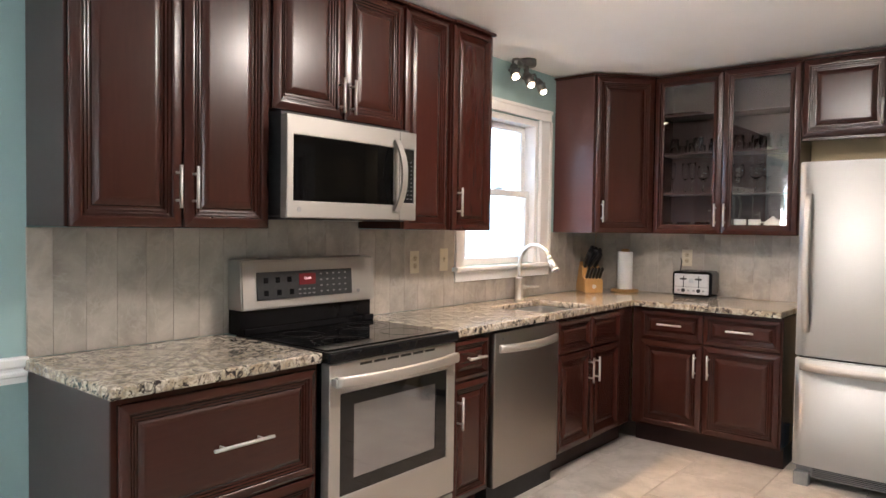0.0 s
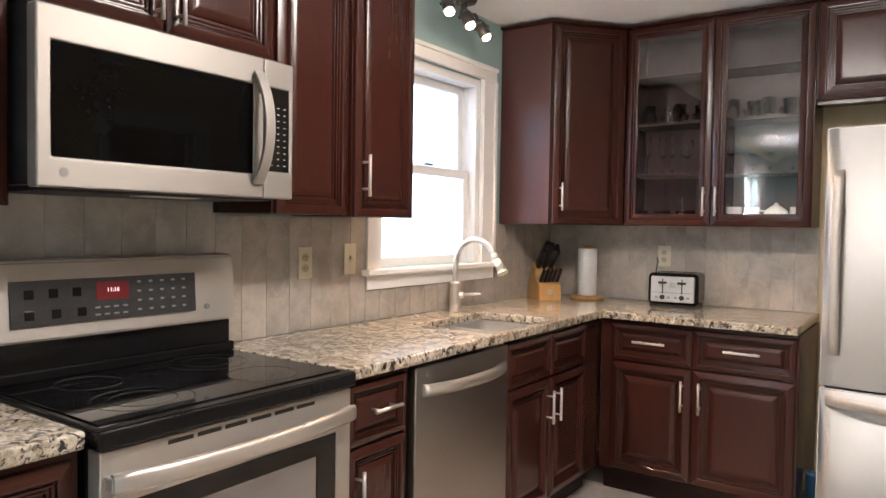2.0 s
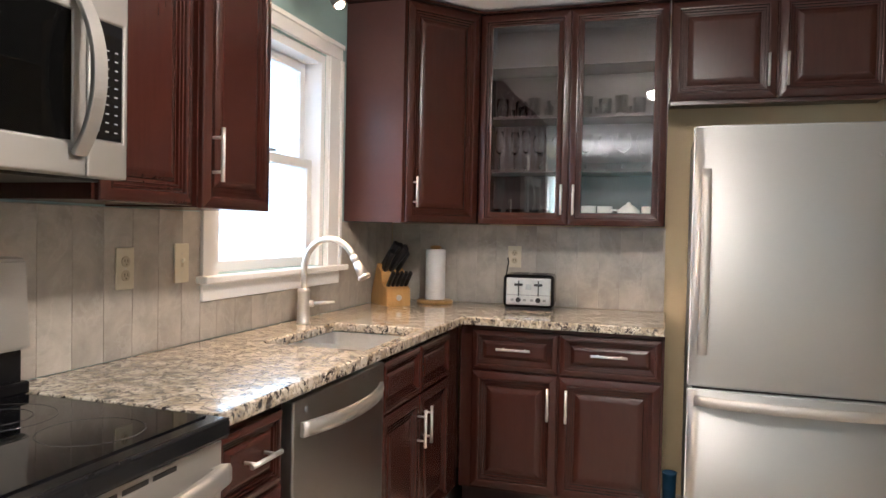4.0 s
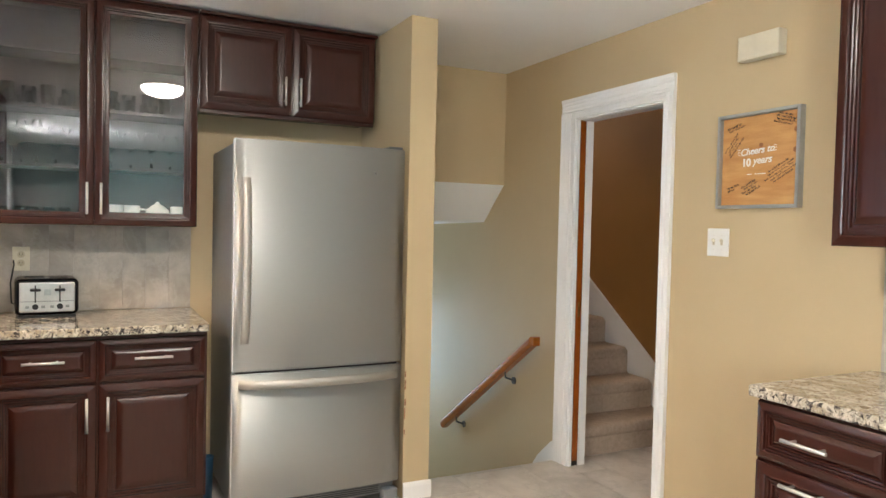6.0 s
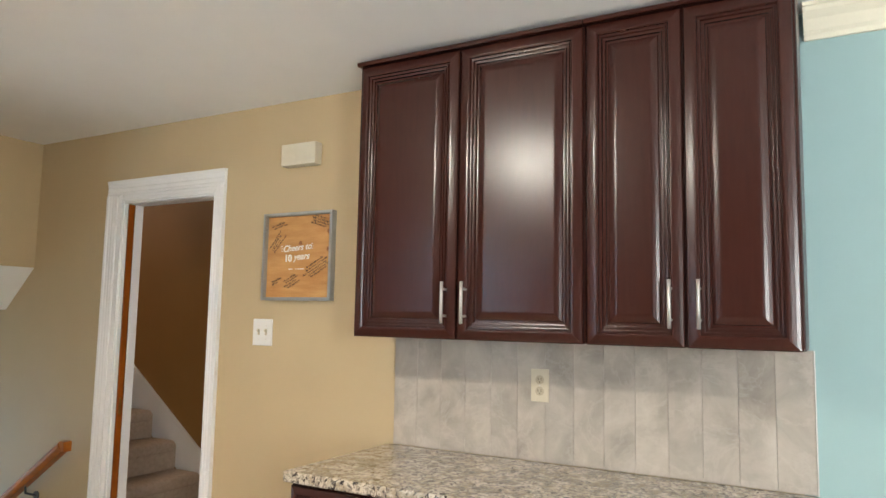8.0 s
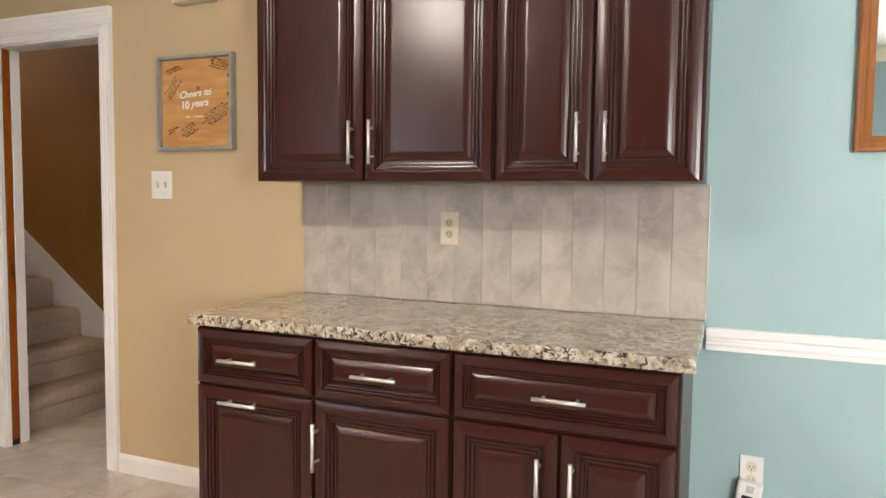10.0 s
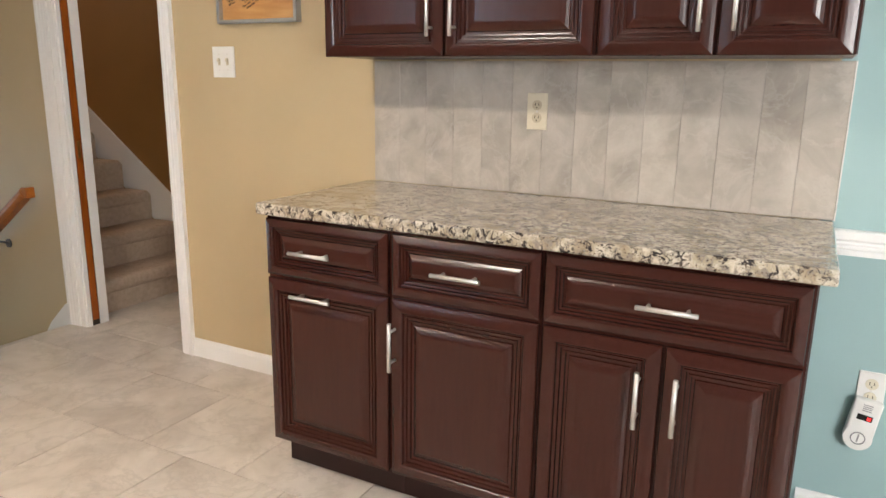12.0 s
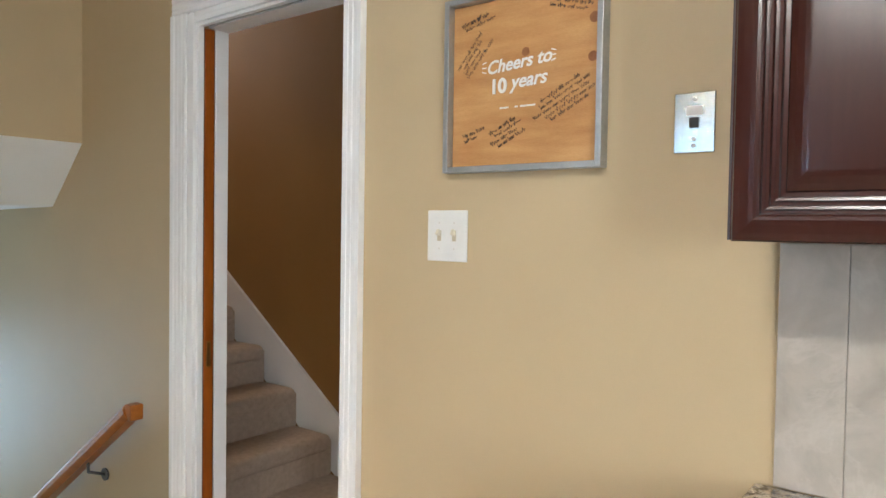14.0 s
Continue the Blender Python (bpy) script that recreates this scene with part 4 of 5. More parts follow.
t = letters("11:16", 0.017, cp, pm @ pose(0.338, -0.006, 0.124, 90), WHITE_LED, "clock_digits")
b_ = part("badge", rod(bmesh.new(), (0.652, -0.002, 0.05), (0.652, 0.002, 0.05), 0.009, 20), GREY_INK, cp)
b_.matrix_local = pm
od = part("oven_door", grid_solid([0.006, 0.062, RW - 0.062, RW - 0.006], [0.2, 0.37, 0.765, 0.882],
     lambda x, z: 0.062 < x < RW - 0.062 and 0.37 < z < 0.765, 0.0, 0.048, lambda u, v, w: (u, w, v), 0.004), STEEL, rg, "brushed steel oven door")
part("window_border", grid_solid([0.063, 0.135, RW - 0.135, RW - 0.063], [0.371, 0.425, 0.715, 0.764],
     lambda x, z: 0.135 < x < RW - 0.135 and 0.425 < z < 0.715, 0.004, 0.012, lambda u, v, w: (u, w, v)), BLACK_GLASS, od)
part("oven_window", box(0.136, 0.006, 0.426, RW - 0.136, 0.011, 0.714), mat("tinted_oven_glass", (0.26, 0.26, 0.275), (0.3, 0.3, 0.31), 4, 0.07, 0.75), od, "dark tinted oven window")
pts = [(0.02 + (RW - 0.04) * i / 24, -0.052 + 0.03 * abs(2 * i / 24 - 1) ** 2.4, 0.818 - 0.004 * math.sin(math.pi * i / 24)) for i in range(25)]
part("handle", sweep(bmesh.new(), pts, [(-0.012, -0.019), (0.008, -0.021), (0.012, -0.012), (0.012, 0.012), (0.008, 0.021), (-0.012, 0.019)]), STEEL, od, "curved steel oven handle")
for s in (0.03, RW - 0.03):
    part("handle_foot", box(s - 0.016, -0.03, 0.803, s + 0.016, 0.001, 0.833, bevel=0.004), STEEL, od)
for i in range(6):
    part("vent_slot", box(0.16 + i * 0.076, -0.001, 0.862, 0.225 + i * 0.076, 0.003, 0.872, bevel=0.0008), SLOT, od)
part("storage_drawer", box(0.006, 0.004, 0.05, RW - 0.006, 0.048, 0.192, bevel=0.005), STEEL, rg, "brushed steel storage drawer")
part("badge", rod(bmesh.new(), (0.38, 0.004, 0.14), (0.38, 0.0, 0.14), 0.008, 16), GREY_INK, rg)
# ---- microwave ----
mw = thing("microwave", "stainless over-the-range microwave with black glass door", "microwave", west(-2.195, 1.742))
MW = 0.751
part("body", box(0.004, 0.045, 1.435, MW - 0.004, 0.405, 1.852, bevel=0.003), BLACK_SOFT, mw)
dd = part("door", grid_solid([0.0, 0.034, 0.6, 0.637], [1.428, 1.497, 1.757, 1.836], lambda x, z: 0.034 < x < 0.6 and 1.497 < z < 1.757, 0.0, 0.044,
     lambda u, v, w: (u, w, v), 0.005), STEEL_M, mw, "brushed steel door frame")
part("door_glass", box(0.035, 0.003, 1.498, 0.599, 0.012, 1.756), DOOR_GLASS, dd, "black door glass")
pts = [(0.612, -0.055 + 0.05 * abs(2 * i / 20 - 1) ** 2.2, 1.47 + 0.32 * i / 20) for i in range(21)]
part("handle", sweep(bmesh.new(), pts, [(-0.0165, -0.0055), (0.0165, -0.0055), (0.0175, -0.003), (0.0165, 0.005), (-0.0165, 0.005), (-0.0175, -0.003)], (0, 1, 0), smooth=False), STEEL_M, dd, "bowed steel handle")
cpn = part("control_panel", grid_solid([0.639, 0.652, 0.735, MW], [1.428, 1.508, 1.757, 1.836], lambda x, z: 0.652 < x < 0.735 and 1.508 < z < 1.757, 0.0, 0.044,
     lambda u, v, w: (u, w, v), 0.005), STEEL_M, mw)
part("keypad", box(0.653, 0.002, 1.509, 0.734, 0.01, 1.756), BLACK_GLASS, cpn, "black keypad")
for i in range(3):
    for j in range(10):
        part("key_print", box(0.663 + i * 0.025, 0.0008, 1.5255 + j * 0.019, 0.672 + i * 0.025, 0.0018, 1.5285 + j * 0.019), GREY_INK, cpn)
part("badge", rod(bmesh.new(), (0.06, -0.001, 1.463), (0.06, 0.004, 1.463), 0.011, 20), GREY_INK, dd)
part("vent_grille", box(0.03, 0.05, 1.422, MW - 0.03, 0.38, 1.4345, bevel=0.002), BLACK_SOFT, mw)
part("lamp_cover", box(0.3, 0.08, 1.419, 0.48, 0.14, 1.4218, bevel=0.001), WHITE_PL, mw)
# ---- dishwasher ----
dwr = thing("dishwasher", "stainless dishwasher with a curved bar handle", "dishwasher", west(-1.968, 2.832))
part("body", box(0.004, 0.04, ZF + 0.001, 0.618, 0.6, 0.72), BLACK_SOFT, dwr)
dp = part("door", box(0.004, 0.0, 0.1, 0.618, 0.039, 0.878, bevel=0.006, seg=3), STEEL_D, dwr, "brushed steel door")
pts = [(0.04 + 0.542 * i / 24, -0.05 + 0.045 * abs(2 * i / 24 - 1) ** 2.2, 0.797) for i in range(25)]
part("handle", sweep(bmesh.new(), pts, [(-0.006, -0.02), (0.006, -0.02), (0.01, 0), (0.006, 0.02), (-0.006, 0.02)]), STEEL, dp, "curved steel handle")
part("toe_panel", box(0.004, 0.06, ZF, 0.618, 0.08, 0.098), BLACK_SOFT, dwr)
part("top_edge", box(0.004, 0.041, 0.7205, 0.618, 0.06, 0.876), BLACK_SOFT, dwr)
part("badge", rod(bmesh.new(), (0.07, -0.001, 0.845), (0.07, 0.002, 0.845), 0.008, 16), GREY_INK, dp)
for i in range(4):
    part("button_print", box(0.44 + i * 0.04, -0.001, 0.858, 0.452 + i * 0.04, 0.001, 0.862), GREY_INK, dp)
# ---- fridge ----
fr = thing("fridge", "stainless bottom-freezer fridge with grey sides", "fridge", pose(-0.957, 4.315, 0))
FW = 0.848
part("body", box(0.008, 0.075, 0.04, FW - 0.008, 0.74, 1.775, bevel=0.006), GREY_SIDE, fr, "grey textured body")


def fridge_door(z0, z1):
    bm, rings = bmesh.new(), []
    n = 16
    for i in range(n + 1):
        x = FW * i / n
        u = 2 * i / n - 1
        y = 0.018 * abs(u) ** 3.2
        rings.append([bm.verts.new((x, q, z)) for q, z in ((y, z0), (y, z1), (0.07, z1), (0.07, z0))])
    for a, b in zip(rings, rings[1:]):
        for k in range(4):
            bm.faces.new((a[k], a[(k + 1) % 4], b[(k + 1) % 4], b[k])).smooth = k == 0
    bm.faces.new(rings[0]), bm.faces.new(rings[-1][::-1])
    bmesh.ops.recalc_face_normals(bm, faces=bm.faces)
    sharp = [e for e in bm.edges if len(e.link_faces) == 2 and e.calc_face_angle() > 0.8]
    bmesh.ops.bevel(bm, geom=sharp, offset=0.005, segments=2, affect="EDGES")
    return bm


fd = part("fridge_door", fridge_door(0.705, 1.79), STEEL_V, fr, "brushed steel upper door")
fz = part("freezer_drawer", fridge_door(0.085, 0.692), STEEL_V, fr, "brushed steel freezer drawer")
pts = [(0.052, -0.045 + 0.046 * abs(2 * i / 20 - 1) ** 3, 0.84 + 0.77 * i / 20) for i in range(21)]
part("handle", sweep(bmesh.new(), pts, [(-0.017, -0.006), (0.017, -0.006), (0.02, 0.0), (0.017, 0.008), (-0.017, 0.008), (-0.02, 0)], (0, 1, 0)), STEEL, fd, "long upright steel handle")
pts = [(0.03 + (FW - 0.06) * i / 20, -0.05 + 0.055 * abs(2 * i / 20 - 1) ** 3, 0.648) for i in range(21)]
part("handle", sweep(bmesh.new(), pts, [(-0.006, -0.02), (0.006, -0.022), (0.01, 0), (0.006, 0.022), (-0.006, 0.02)]), STEEL, fz, "long level steel handle")
part("hinge_cover", box(FW - 0.085, 0.02, 1.7905, FW - 0.012, 0.12, 1.803, bevel=0.004), GREY_SIDE, fr)
part("gasket", box(0.02, 0.03, 0.6925, FW - 0.02, 0.074, 0.7045), SLOT, fr)
part("grille", box(0.02, 0.05, 0.018, FW - 0.02, 0.074, 0.082, bevel=0.003), GREY_SIDE, fr)
for i in range(5):
    part("grille_slot", box(0.1, 0.0485, 0.028 + i * 0.01, FW - 0.1, 0.0505, 0.032 + i * 0.01), SLOT, fr)
for x in (0.05, FW - 0.05):
    part("foot", box(x - 0.04, 0.0, ZF, x + 0.04, 0.06, 0.05, bevel=0.006), GREY_SIDE, fr)
part("badge", box(0.62, 0.0035, 1.655, 0.69, 0.006, 1.668, bevel=0.001), GREY_INK, fd)

# ---- lamps that show ----
dome = thing("ceiling_light", "lit round opal dome ceiling light", "ceiling light", pose(-1.07, 2.58, ZC))
part("base", lathe(bmesh.new(), [(0, -0.001), (0.165, -0.001), (0.17, -0.02), (0.155, -0.03), (0, -0.03)], 36), NICKEL, dome)
part("diffuser", lathe(bmesh.new(), [(0.155, -0.031), (0.15, -0.055), (0.12, -0.085), (0.07, -0.102), (0, -0.107)], 36), DOME, dome, "lit opal glass bowl")

TLX, TLY = -2.475, 3.85
tl = thing("track_light", "dark metal ceiling light with three lit spot heads", "ceiling light", pose(TLX, TLY, ZC))
part("canopy", lathe(bmesh.new(), [(0, -0.001), (0.06, -0.001), (0.062, -0.03), (0.055, -0.045), (0, -0.045)], 28), GUNMETAL, tl)
bar = [(0.02 + 0.03 * math.sin(math.pi * i / 10), -0.19 + 0.26 * i / 20, -0.04 - 0.045 * i / 20 + 0.012 * math.sin(math.pi * i / 5)) for i in range(21)]
part("arm", sweep(bmesh.new(), bar, circle(0.008, 10)), GUNMETAL, tl)
part("stem", rod(bmesh.new(), (0, 0, -0.044), (0.0, 0, -0.08), 0.012), GUNMETAL, tl)
for dy, dz, aim in ((-0.19, -0.055, (0.48, -0.35, -1)), (-0.06, -0.08, (0.58, -0.05, -1)), (0.07, -0.1, (0.55, 0.12, -1))):
    c, a = Vector((0.02, dy, dz)), Vector(aim).normalized()
    bm = rod(bmesh.new(), c + Vector((0, 0, 0.01)), c + a * 0.03, 0.007, 10)
    rod(bm, c + a * 0.025, c + a * 0.05, 0.02, 18, 0.028)
    rod(bm, c + a * 0.05, c + a * 0.115, 0.028, 18, 0.03)
    for s in (-1, 1):
        rod(bm, c + a * 0.06 + Vector((s * 0.03, 0, 0)), c + a * 0.06 + Vector((s * 0.04, 0, 0)), 0.009, 10)
    hd = part("spot_head", bm, GUNMETAL, tl)
    part("bulb", lathe(bmesh.new(), [(0, -0.008), (0.012, -0.006), (0.02, 0)], 18), BULB, hd, "lit warm bulb").matrix_local = Matrix.Translation(c + a * 0.123) @ (-a).to_track_quat("Z", "Y").to_matrix().to_4x4()
    at = Vector((TLX, TLY, ZC)) + c + a * 0.14
    lamp("spot_bulb", "SPOT", 24, WARM, look(at, at + a), 0.025, spot=108)

# ---- fittings on the walls ----


def on_east(y, z, x=XE):
    """Local x runs along the wall, -y out of it."""
    return pose(x, y, z, 0, 0, -90)


def receptacles(o, w, h, material=IVORY):
    part("cover_plate", box(-w / 2, -0.006, -h / 2, w / 2, -0.0005, h / 2, bevel=0.002), material, o)
    for s in (-1, 1):
        f = part("socket_face", rod(bmesh.new(), (0, -0.0055, s * 0.021), (0, -0.0085, s * 0.021), 0.0168, 24), IVORY_DARK if material is IVORY else IVORY, o)
        for dx in (-0.006, 0.006):
            part("slot", box(dx - 0.0011, -0.0092, s * 0.021 - 0.002, dx + 0.0011, -0.0082, s * 0.021 + 0.007), SLOT, f)
        part("ground_hole", rod(bmesh.new(), (0, -0.0092, s * 0.021 - 0.008), (0, -0.0082, s * 0.021 - 0.008), 0.0022, 8), SLOT, f)
    part("screw", rod(bmesh.new(), (0, -0.0072, 0), (0, -0.0055, 0), 0.003, 10), NICKEL, o)


BSX = XE - 0.011
receptacles(thing("outlet", "ivory double power outlet on the stone backsplash", "outlet", on_east(1.92, 1.198, BSX), "outlets"), 0.072, 0.122)
receptacles(thing("outlet", "ivory double power outlet on the stone backsplash", "outlet", pose(XW + 0.011, 2.925, 1.2, 0, 0, 90), "outlets"), 0.072, 0.125)
receptacles(thing("outlet", "ivory power outlet behind the toaster", "outlet", pose(-1.858, YN - 0.011, 1.197), "outlets"), 0.075, 0.12)
receptacles(thing("outlet", "white power outlet low on the teal wall", "outlet", on_east(0.841, 0.418), "outlets"), 0.072, 0.118, WHITE_PL)


def toggles(o, w, h, xs, material):
    part("cover_plate", box(-w / 2, -0.006, -h / 2, w / 2, -0.0005, h / 2, bevel=0.002), material, o)
    for x in xs:
        part("toggle_slot", box(x - 0.006, -0.007, -0.013, x + 0.006, -0.0055, 0.013), IVORY_DARK, o)
        t = box(-0.0045, -0.016, -0.006, 0.0045, -0.004, 0.008, bevel=0.0015)
        bmesh.ops.rotate(t, verts=t.verts, matrix=Matrix.Rotation(radians(-25), 3, "X"))
        bmesh.ops.translate(t, verts=t.verts, vec=(x, -0.002, 0.003))
        part("toggle", t, IVORY, o)
        for s in (-1, 1):
            part("screw", rod(bmesh.new(), (x, -0.0072, s * 0.032), (x, -0.0055, s * 0.032), 0.0028, 10), NICKEL, o)


toggles(thing("light_switch", "white double toggle light switch on the tan wall", "light switch", on_east(3.34, 1.36), "light switches"), 0.122, 0.127, (-0.023, 0.023), WHITE_PL)
toggles(thing("light_switch", "ivory toggle light switch beside the window", "light switch", pose(XW + 0.011, 3.18, 1.207, 0, 0, 90), "light switches"), 0.07, 0.13, (0,), IVORY)
jk = thing("phone_jack", "steel wall phone plate beside the buffet cabinet", "wall plate", on_east(2.738, 1.593))
part("cover_plate", box(-0.04, -0.005, -0.059, 0.04, -0.0005, 0.059, bevel=0.002), PLATE, jk)
part("socket", box(-0.009, -0.009, -0.01, 0.009, -0.0045, 0.01, bevel=0.001), SLOT, jk)
part("label_window", box(-0.016, -0.007, 0.014, 0.016, -0.0045, 0.032, bevel=0.003), WHITE_PL, jk)
for s in (-0.032, 0.045, -0.045):
    part("stud", rod(bmesh.new(), (0, -0.0085, s), (0, -0.0045, s), 0.004, 12), NICKEL, jk)
ch = thing("door_chime", "cream plastic door chime box high on the tan wall", "door chime", on_east(3.12, 2.2))
part("cover", box(-0.103, -0.055, -0.052, 0.103, -0.004, 0.052, bevel=0.004), IVORY, ch)
part("back_plate", box(-0.095, -0.0038, -0.045, 0.095, -0.0002, 0.045), IVORY, ch)
# plug-in alarm
al = thing("plug_in_alarm", "white plug-in gas alarm with a red display", "alarm", on_east(0.852, 0.324) @ pose(0, 0, 0, 0, 8, 0))
bm = bmesh.new()
faces_box(bm, -0.038, -0.042, -0.045, 0.038, -0.010, 0.075, bevel=0.008, seg=3)
bd = part("body", bm, WHITE_PL, al)
part("dial_housing", rod(bmesh.new(), (0, -0.010, -0.047), (0, -0.0425, -0.047), 0.0385, 32), WHITE_PL, al)
part("display", box(-0.02, -0.0435, 0.012, 0.02, -0.0415, 0.03, bevel=0.0008), BLACK_GLASS, bd)
part("display_digits", box(0.006, -0.0445, 0.016, 0.016, -0.0434, 0.026), RED_DIGIT, bd, "red lit digits")
for i in range(4):
    part("vent_slot", box(-0.012, -0.0432, 0.042 + i * 0.006, 0.012, -0.0416, 0.0445 + i * 0.006), GREY_INK, bd)
part("dial", lathe(bmesh.new(), [(0.02, 0), (0.02, 0.002), (0.017, 0.002), (0.017, 0)], 28), GREY_INK, bd).matrix_local = pose(0, -0.0426, -0.047, 90)
part("dial_bar", box(-0.002, -0.044, -0.06, 0.002, -0.0424, -0.034), GREY_INK, bd)

# signed pine board
sg = thing("sign_board", "signed pine board in a galvanised metal frame", "sign", on_east(3.1275, 1.72))
SW, SH = 0.2075, 0.207
for bx in ((-SW, -0.035, -SH, -SW + 0.014, -0.001, SH), (SW - 0.014, -0.035, -SH, SW, -0.001, SH), (-SW + 0.0145, -0.035, -SH, SW - 0.0145, -0.001, -SH + 0.014), (-SW + 0.0145, -0.035, SH - 0.014, SW - 0.0145, -0.001, SH)):
    part("frame_side", box(*bx, bevel=0.0015), ZINC, sg, "galvanised metal frame side")
bd = part("board", box(-SW + 0.015, -0.014, -SH + 0.015, SW - 0.015, -0.003, SH - 0.015), SIGN_WOOD, sg, "knotty pine board")
F = -0.0148
letters("Cheers to", 0.042, sg, pose(-0.01, F, 0.04, 90, 0, 0) @ pose(0, 0, 0, 0, 0, 4), WHITE_INK, shear=0.3, bold=0.0009)
letters("10", 0.046, sg, pose(-0.062, F, -0.01, 90), WHITE_INK, depth=0.001, bold=0.0018)
letters("years", 0.044, sg, pose(0.018, F, -0.002, 90) @ pose(0, 0, 0, 0, 0, 3), WHITE_INK, shear=0.3, bold=0.0009)
for i, (x, w) in enumerate(((-0.045, 0.024), (-0.012, 0.008), (0.018, 0.04))):
    part("small_writing", box(x - w / 2, F - 0.0005, -0.062, x + w / 2, F + 0.0006, -0.058), WHITE_INK, sg)
for sx in (-1, 1):
    for k in (-1, 0, 1):
        b_ = part("dash", box(-0.006, F - 0.0005, -0.0013, 0.006, F + 0.0006, 0.0013), WHITE_INK, sg)
        b_.matrix_local = pose(sx * 0.092 - 0.01, 0, 0.042 + k * 0.011 + sx * 0.004, 0, sx * k * 18, 0)
rng = random.Random(5)
for x, z, ang, n, ln in ((-0.125, 0.142, -14, 2, 0.085), (0.125, 0.155, 16, 4, 0.1), (-0.13, 0.062, -50, 4, 0.1), (-0.14, -0.128, -18, 2, 0.065), (-0.04, -0.125, -26, 4, 0.075), (0.11, -0.06, -28, 5, 0.15)):
    for k in range(n):
        bm, u, L = bmesh.new(), 0.0, ln * (0.6 + 0.4 * rng.random())
        while u < L:
            w, pts, tall = 0.01 + 0.018 * rng.random(), [], 0.003 + 0.002 * rng.random()
            for i in range(13):
                up = tall * math.sin(i * 2.1 + rng.random()) + (0.004 if rng.random() < 0.12 else 0.0)
                pts.append((-L / 2 + u + w * i / 12 + 0.0006 * math.cos(i * 2.1), 0, up))
            sweep(bm, pts, [(-0.0003, -0.0009), (0.0003, -0.0009), (0.0003, 0.0009), (-0.0003, 0.0009)], (0, 1, 0))
            u += w + 0.005
        part("scribble", bm, INK, sg).matrix_local = pose(x, F, z, 0, ang, 0) @ pose((rng.random() - 0.5) * 0.02, 0, (k - n / 2) * -0.0125)
KNOT = mat("pine_knot", (0.22, 0.08, 0.025), (0.32, 0.13, 0.045), 60, 0.5)
for x, z, r in ((0.01, 0.062, 0.01), (0.178, 0.112, 0.0115), (0.176, 0.03, 0.011)):
    part("knot", rod(bmesh.new(), (x, F + 0.0012, z), (x, F + 0.0004, z), r, 18), KNOT, sg)

# oak-framed mirror on the teal wall
pc = thing("wall_mirror", "wall mirror in a brown oak frame on the teal wall", "mirror", on_east(0.297, 1.8))
PW, PH = 0.3, 0.335
EDGE = [(0, 0.022), (0, 0.003), (0.004, 0), (0.011, 0), (0.015, 0.004), (0.022, 0.0065), (0.03, 0.005), (0.036, 0.0075), (0.042, 0.011), (0.048, 0.013), (0.048, 0.022)]
part("frame", rings_solid(-PW, -PH, PW, PH, [(a, b - 0.0235) for a, b in EDGE], True), FRAME_WOOD, pc, "moulded brown oak frame")
part("mirror_glass", box(-PW + 0.0485, -0.007, -PH + 0.0485, PW - 0.0485, -0.003, PH - 0.0485), MIRROR, pc, "silvered mirror glass")

# ---- stairs ----
RISE, GO, NS = 0.19, 0.262, 9
st = thing("staircase_up", "staircase with grey-beige carpet rising beyond the doorway", "stairs", pose(0, 0, ZF), "stairs")
for i in range(NS):
    y = 4.545 + GO * i
    part("step", box(1.168, y - 0.022, RISE * (i + 1) - 0.085, 2.03, y + GO, RISE * (i + 1), bevel=0.034, seg=5), CARPET, st)
    part("riser", box(1.168, y - 0.008, max(0.0, RISE * i - 0.01), 2.03, y + 0.1, RISE * (i + 1) - 0.03), CARPET, st)


def sloped(name, x0, x1, pts, material, label):
    bm = bmesh.new()
    a, b = [bm.verts.new((x0, y, z)) for y, z in pts], [bm.verts.new((x1, y, z)) for y, z in pts]
    for i in range(len(pts)):
        j = (i + 1) % len(pts)
        bm.faces.new((a[i], a[j], b[j], b[i]))
    bm.faces.new(a[::-1]), bm.faces.new(b)
    bmesh.ops.recalc_face_normals(bm, faces=bm.faces)
    return structure(name, bm, material, label)


SL = RISE / GO
sloped("stair_skirt_up", 2.042, 2.058, [(4.35, ZF), (4.35, 0.09), (4.45, 0.215), (6.9, 0.215 + 2.45 * SL), (6.9, 2.45 * SL - 0.1), (4.55, ZF)], TRIM, "white stair skirting board")
sloped("stair_skirt_down", XE - 0.014, XE - 0.001, [(4.557, ZF - 0.1), (4.557, 0.085), (4.585, 0.085), (4.73, ZF - 0.02), (4.79, ZF - 0.1)], TRIM, "white stair skirting board")
sd = thing("staircase_down", "carpeted staircase going down beside the fridge wall", "stairs", pose(0, 0, ZF), "stairs")
for i in range(9):
    y = 4.565 + GO * i
    part("step", box(0.064, y, -RISE * (i + 1) - 0.06, XE - 0.016, y + GO, -RISE * (i + 1), bevel=0.015, seg=3), CARPET, sd)
    part("riser", box(0.064, y, -RISE * (i + 1) - 0.05, XE - 0.016, y + 0.02, -RISE * i - 0.03), CARPET, sd)
hr = thing("handrail", "orange oak handrail on metal brackets down the stairs", "handrail", pose(0, 0, 0))
RSEC = [(-0.022, -0.027), (0.022, -0.027), (0.029, 0.0), (0.029, 0.017), (0.018, 0.031), (-0.018, 0.031), (-0.029, 0.017), (-0.029, 0.0)]
ry = lambda y: 0.69 - 0.692 * (y - 4.72)
part("rail", sweep(bmesh.new(), [(0.962, y, ry(y)) for y in (4.72, 5.33, 5.96)], RSEC, smooth=False), RAIL_WOOD, hr)
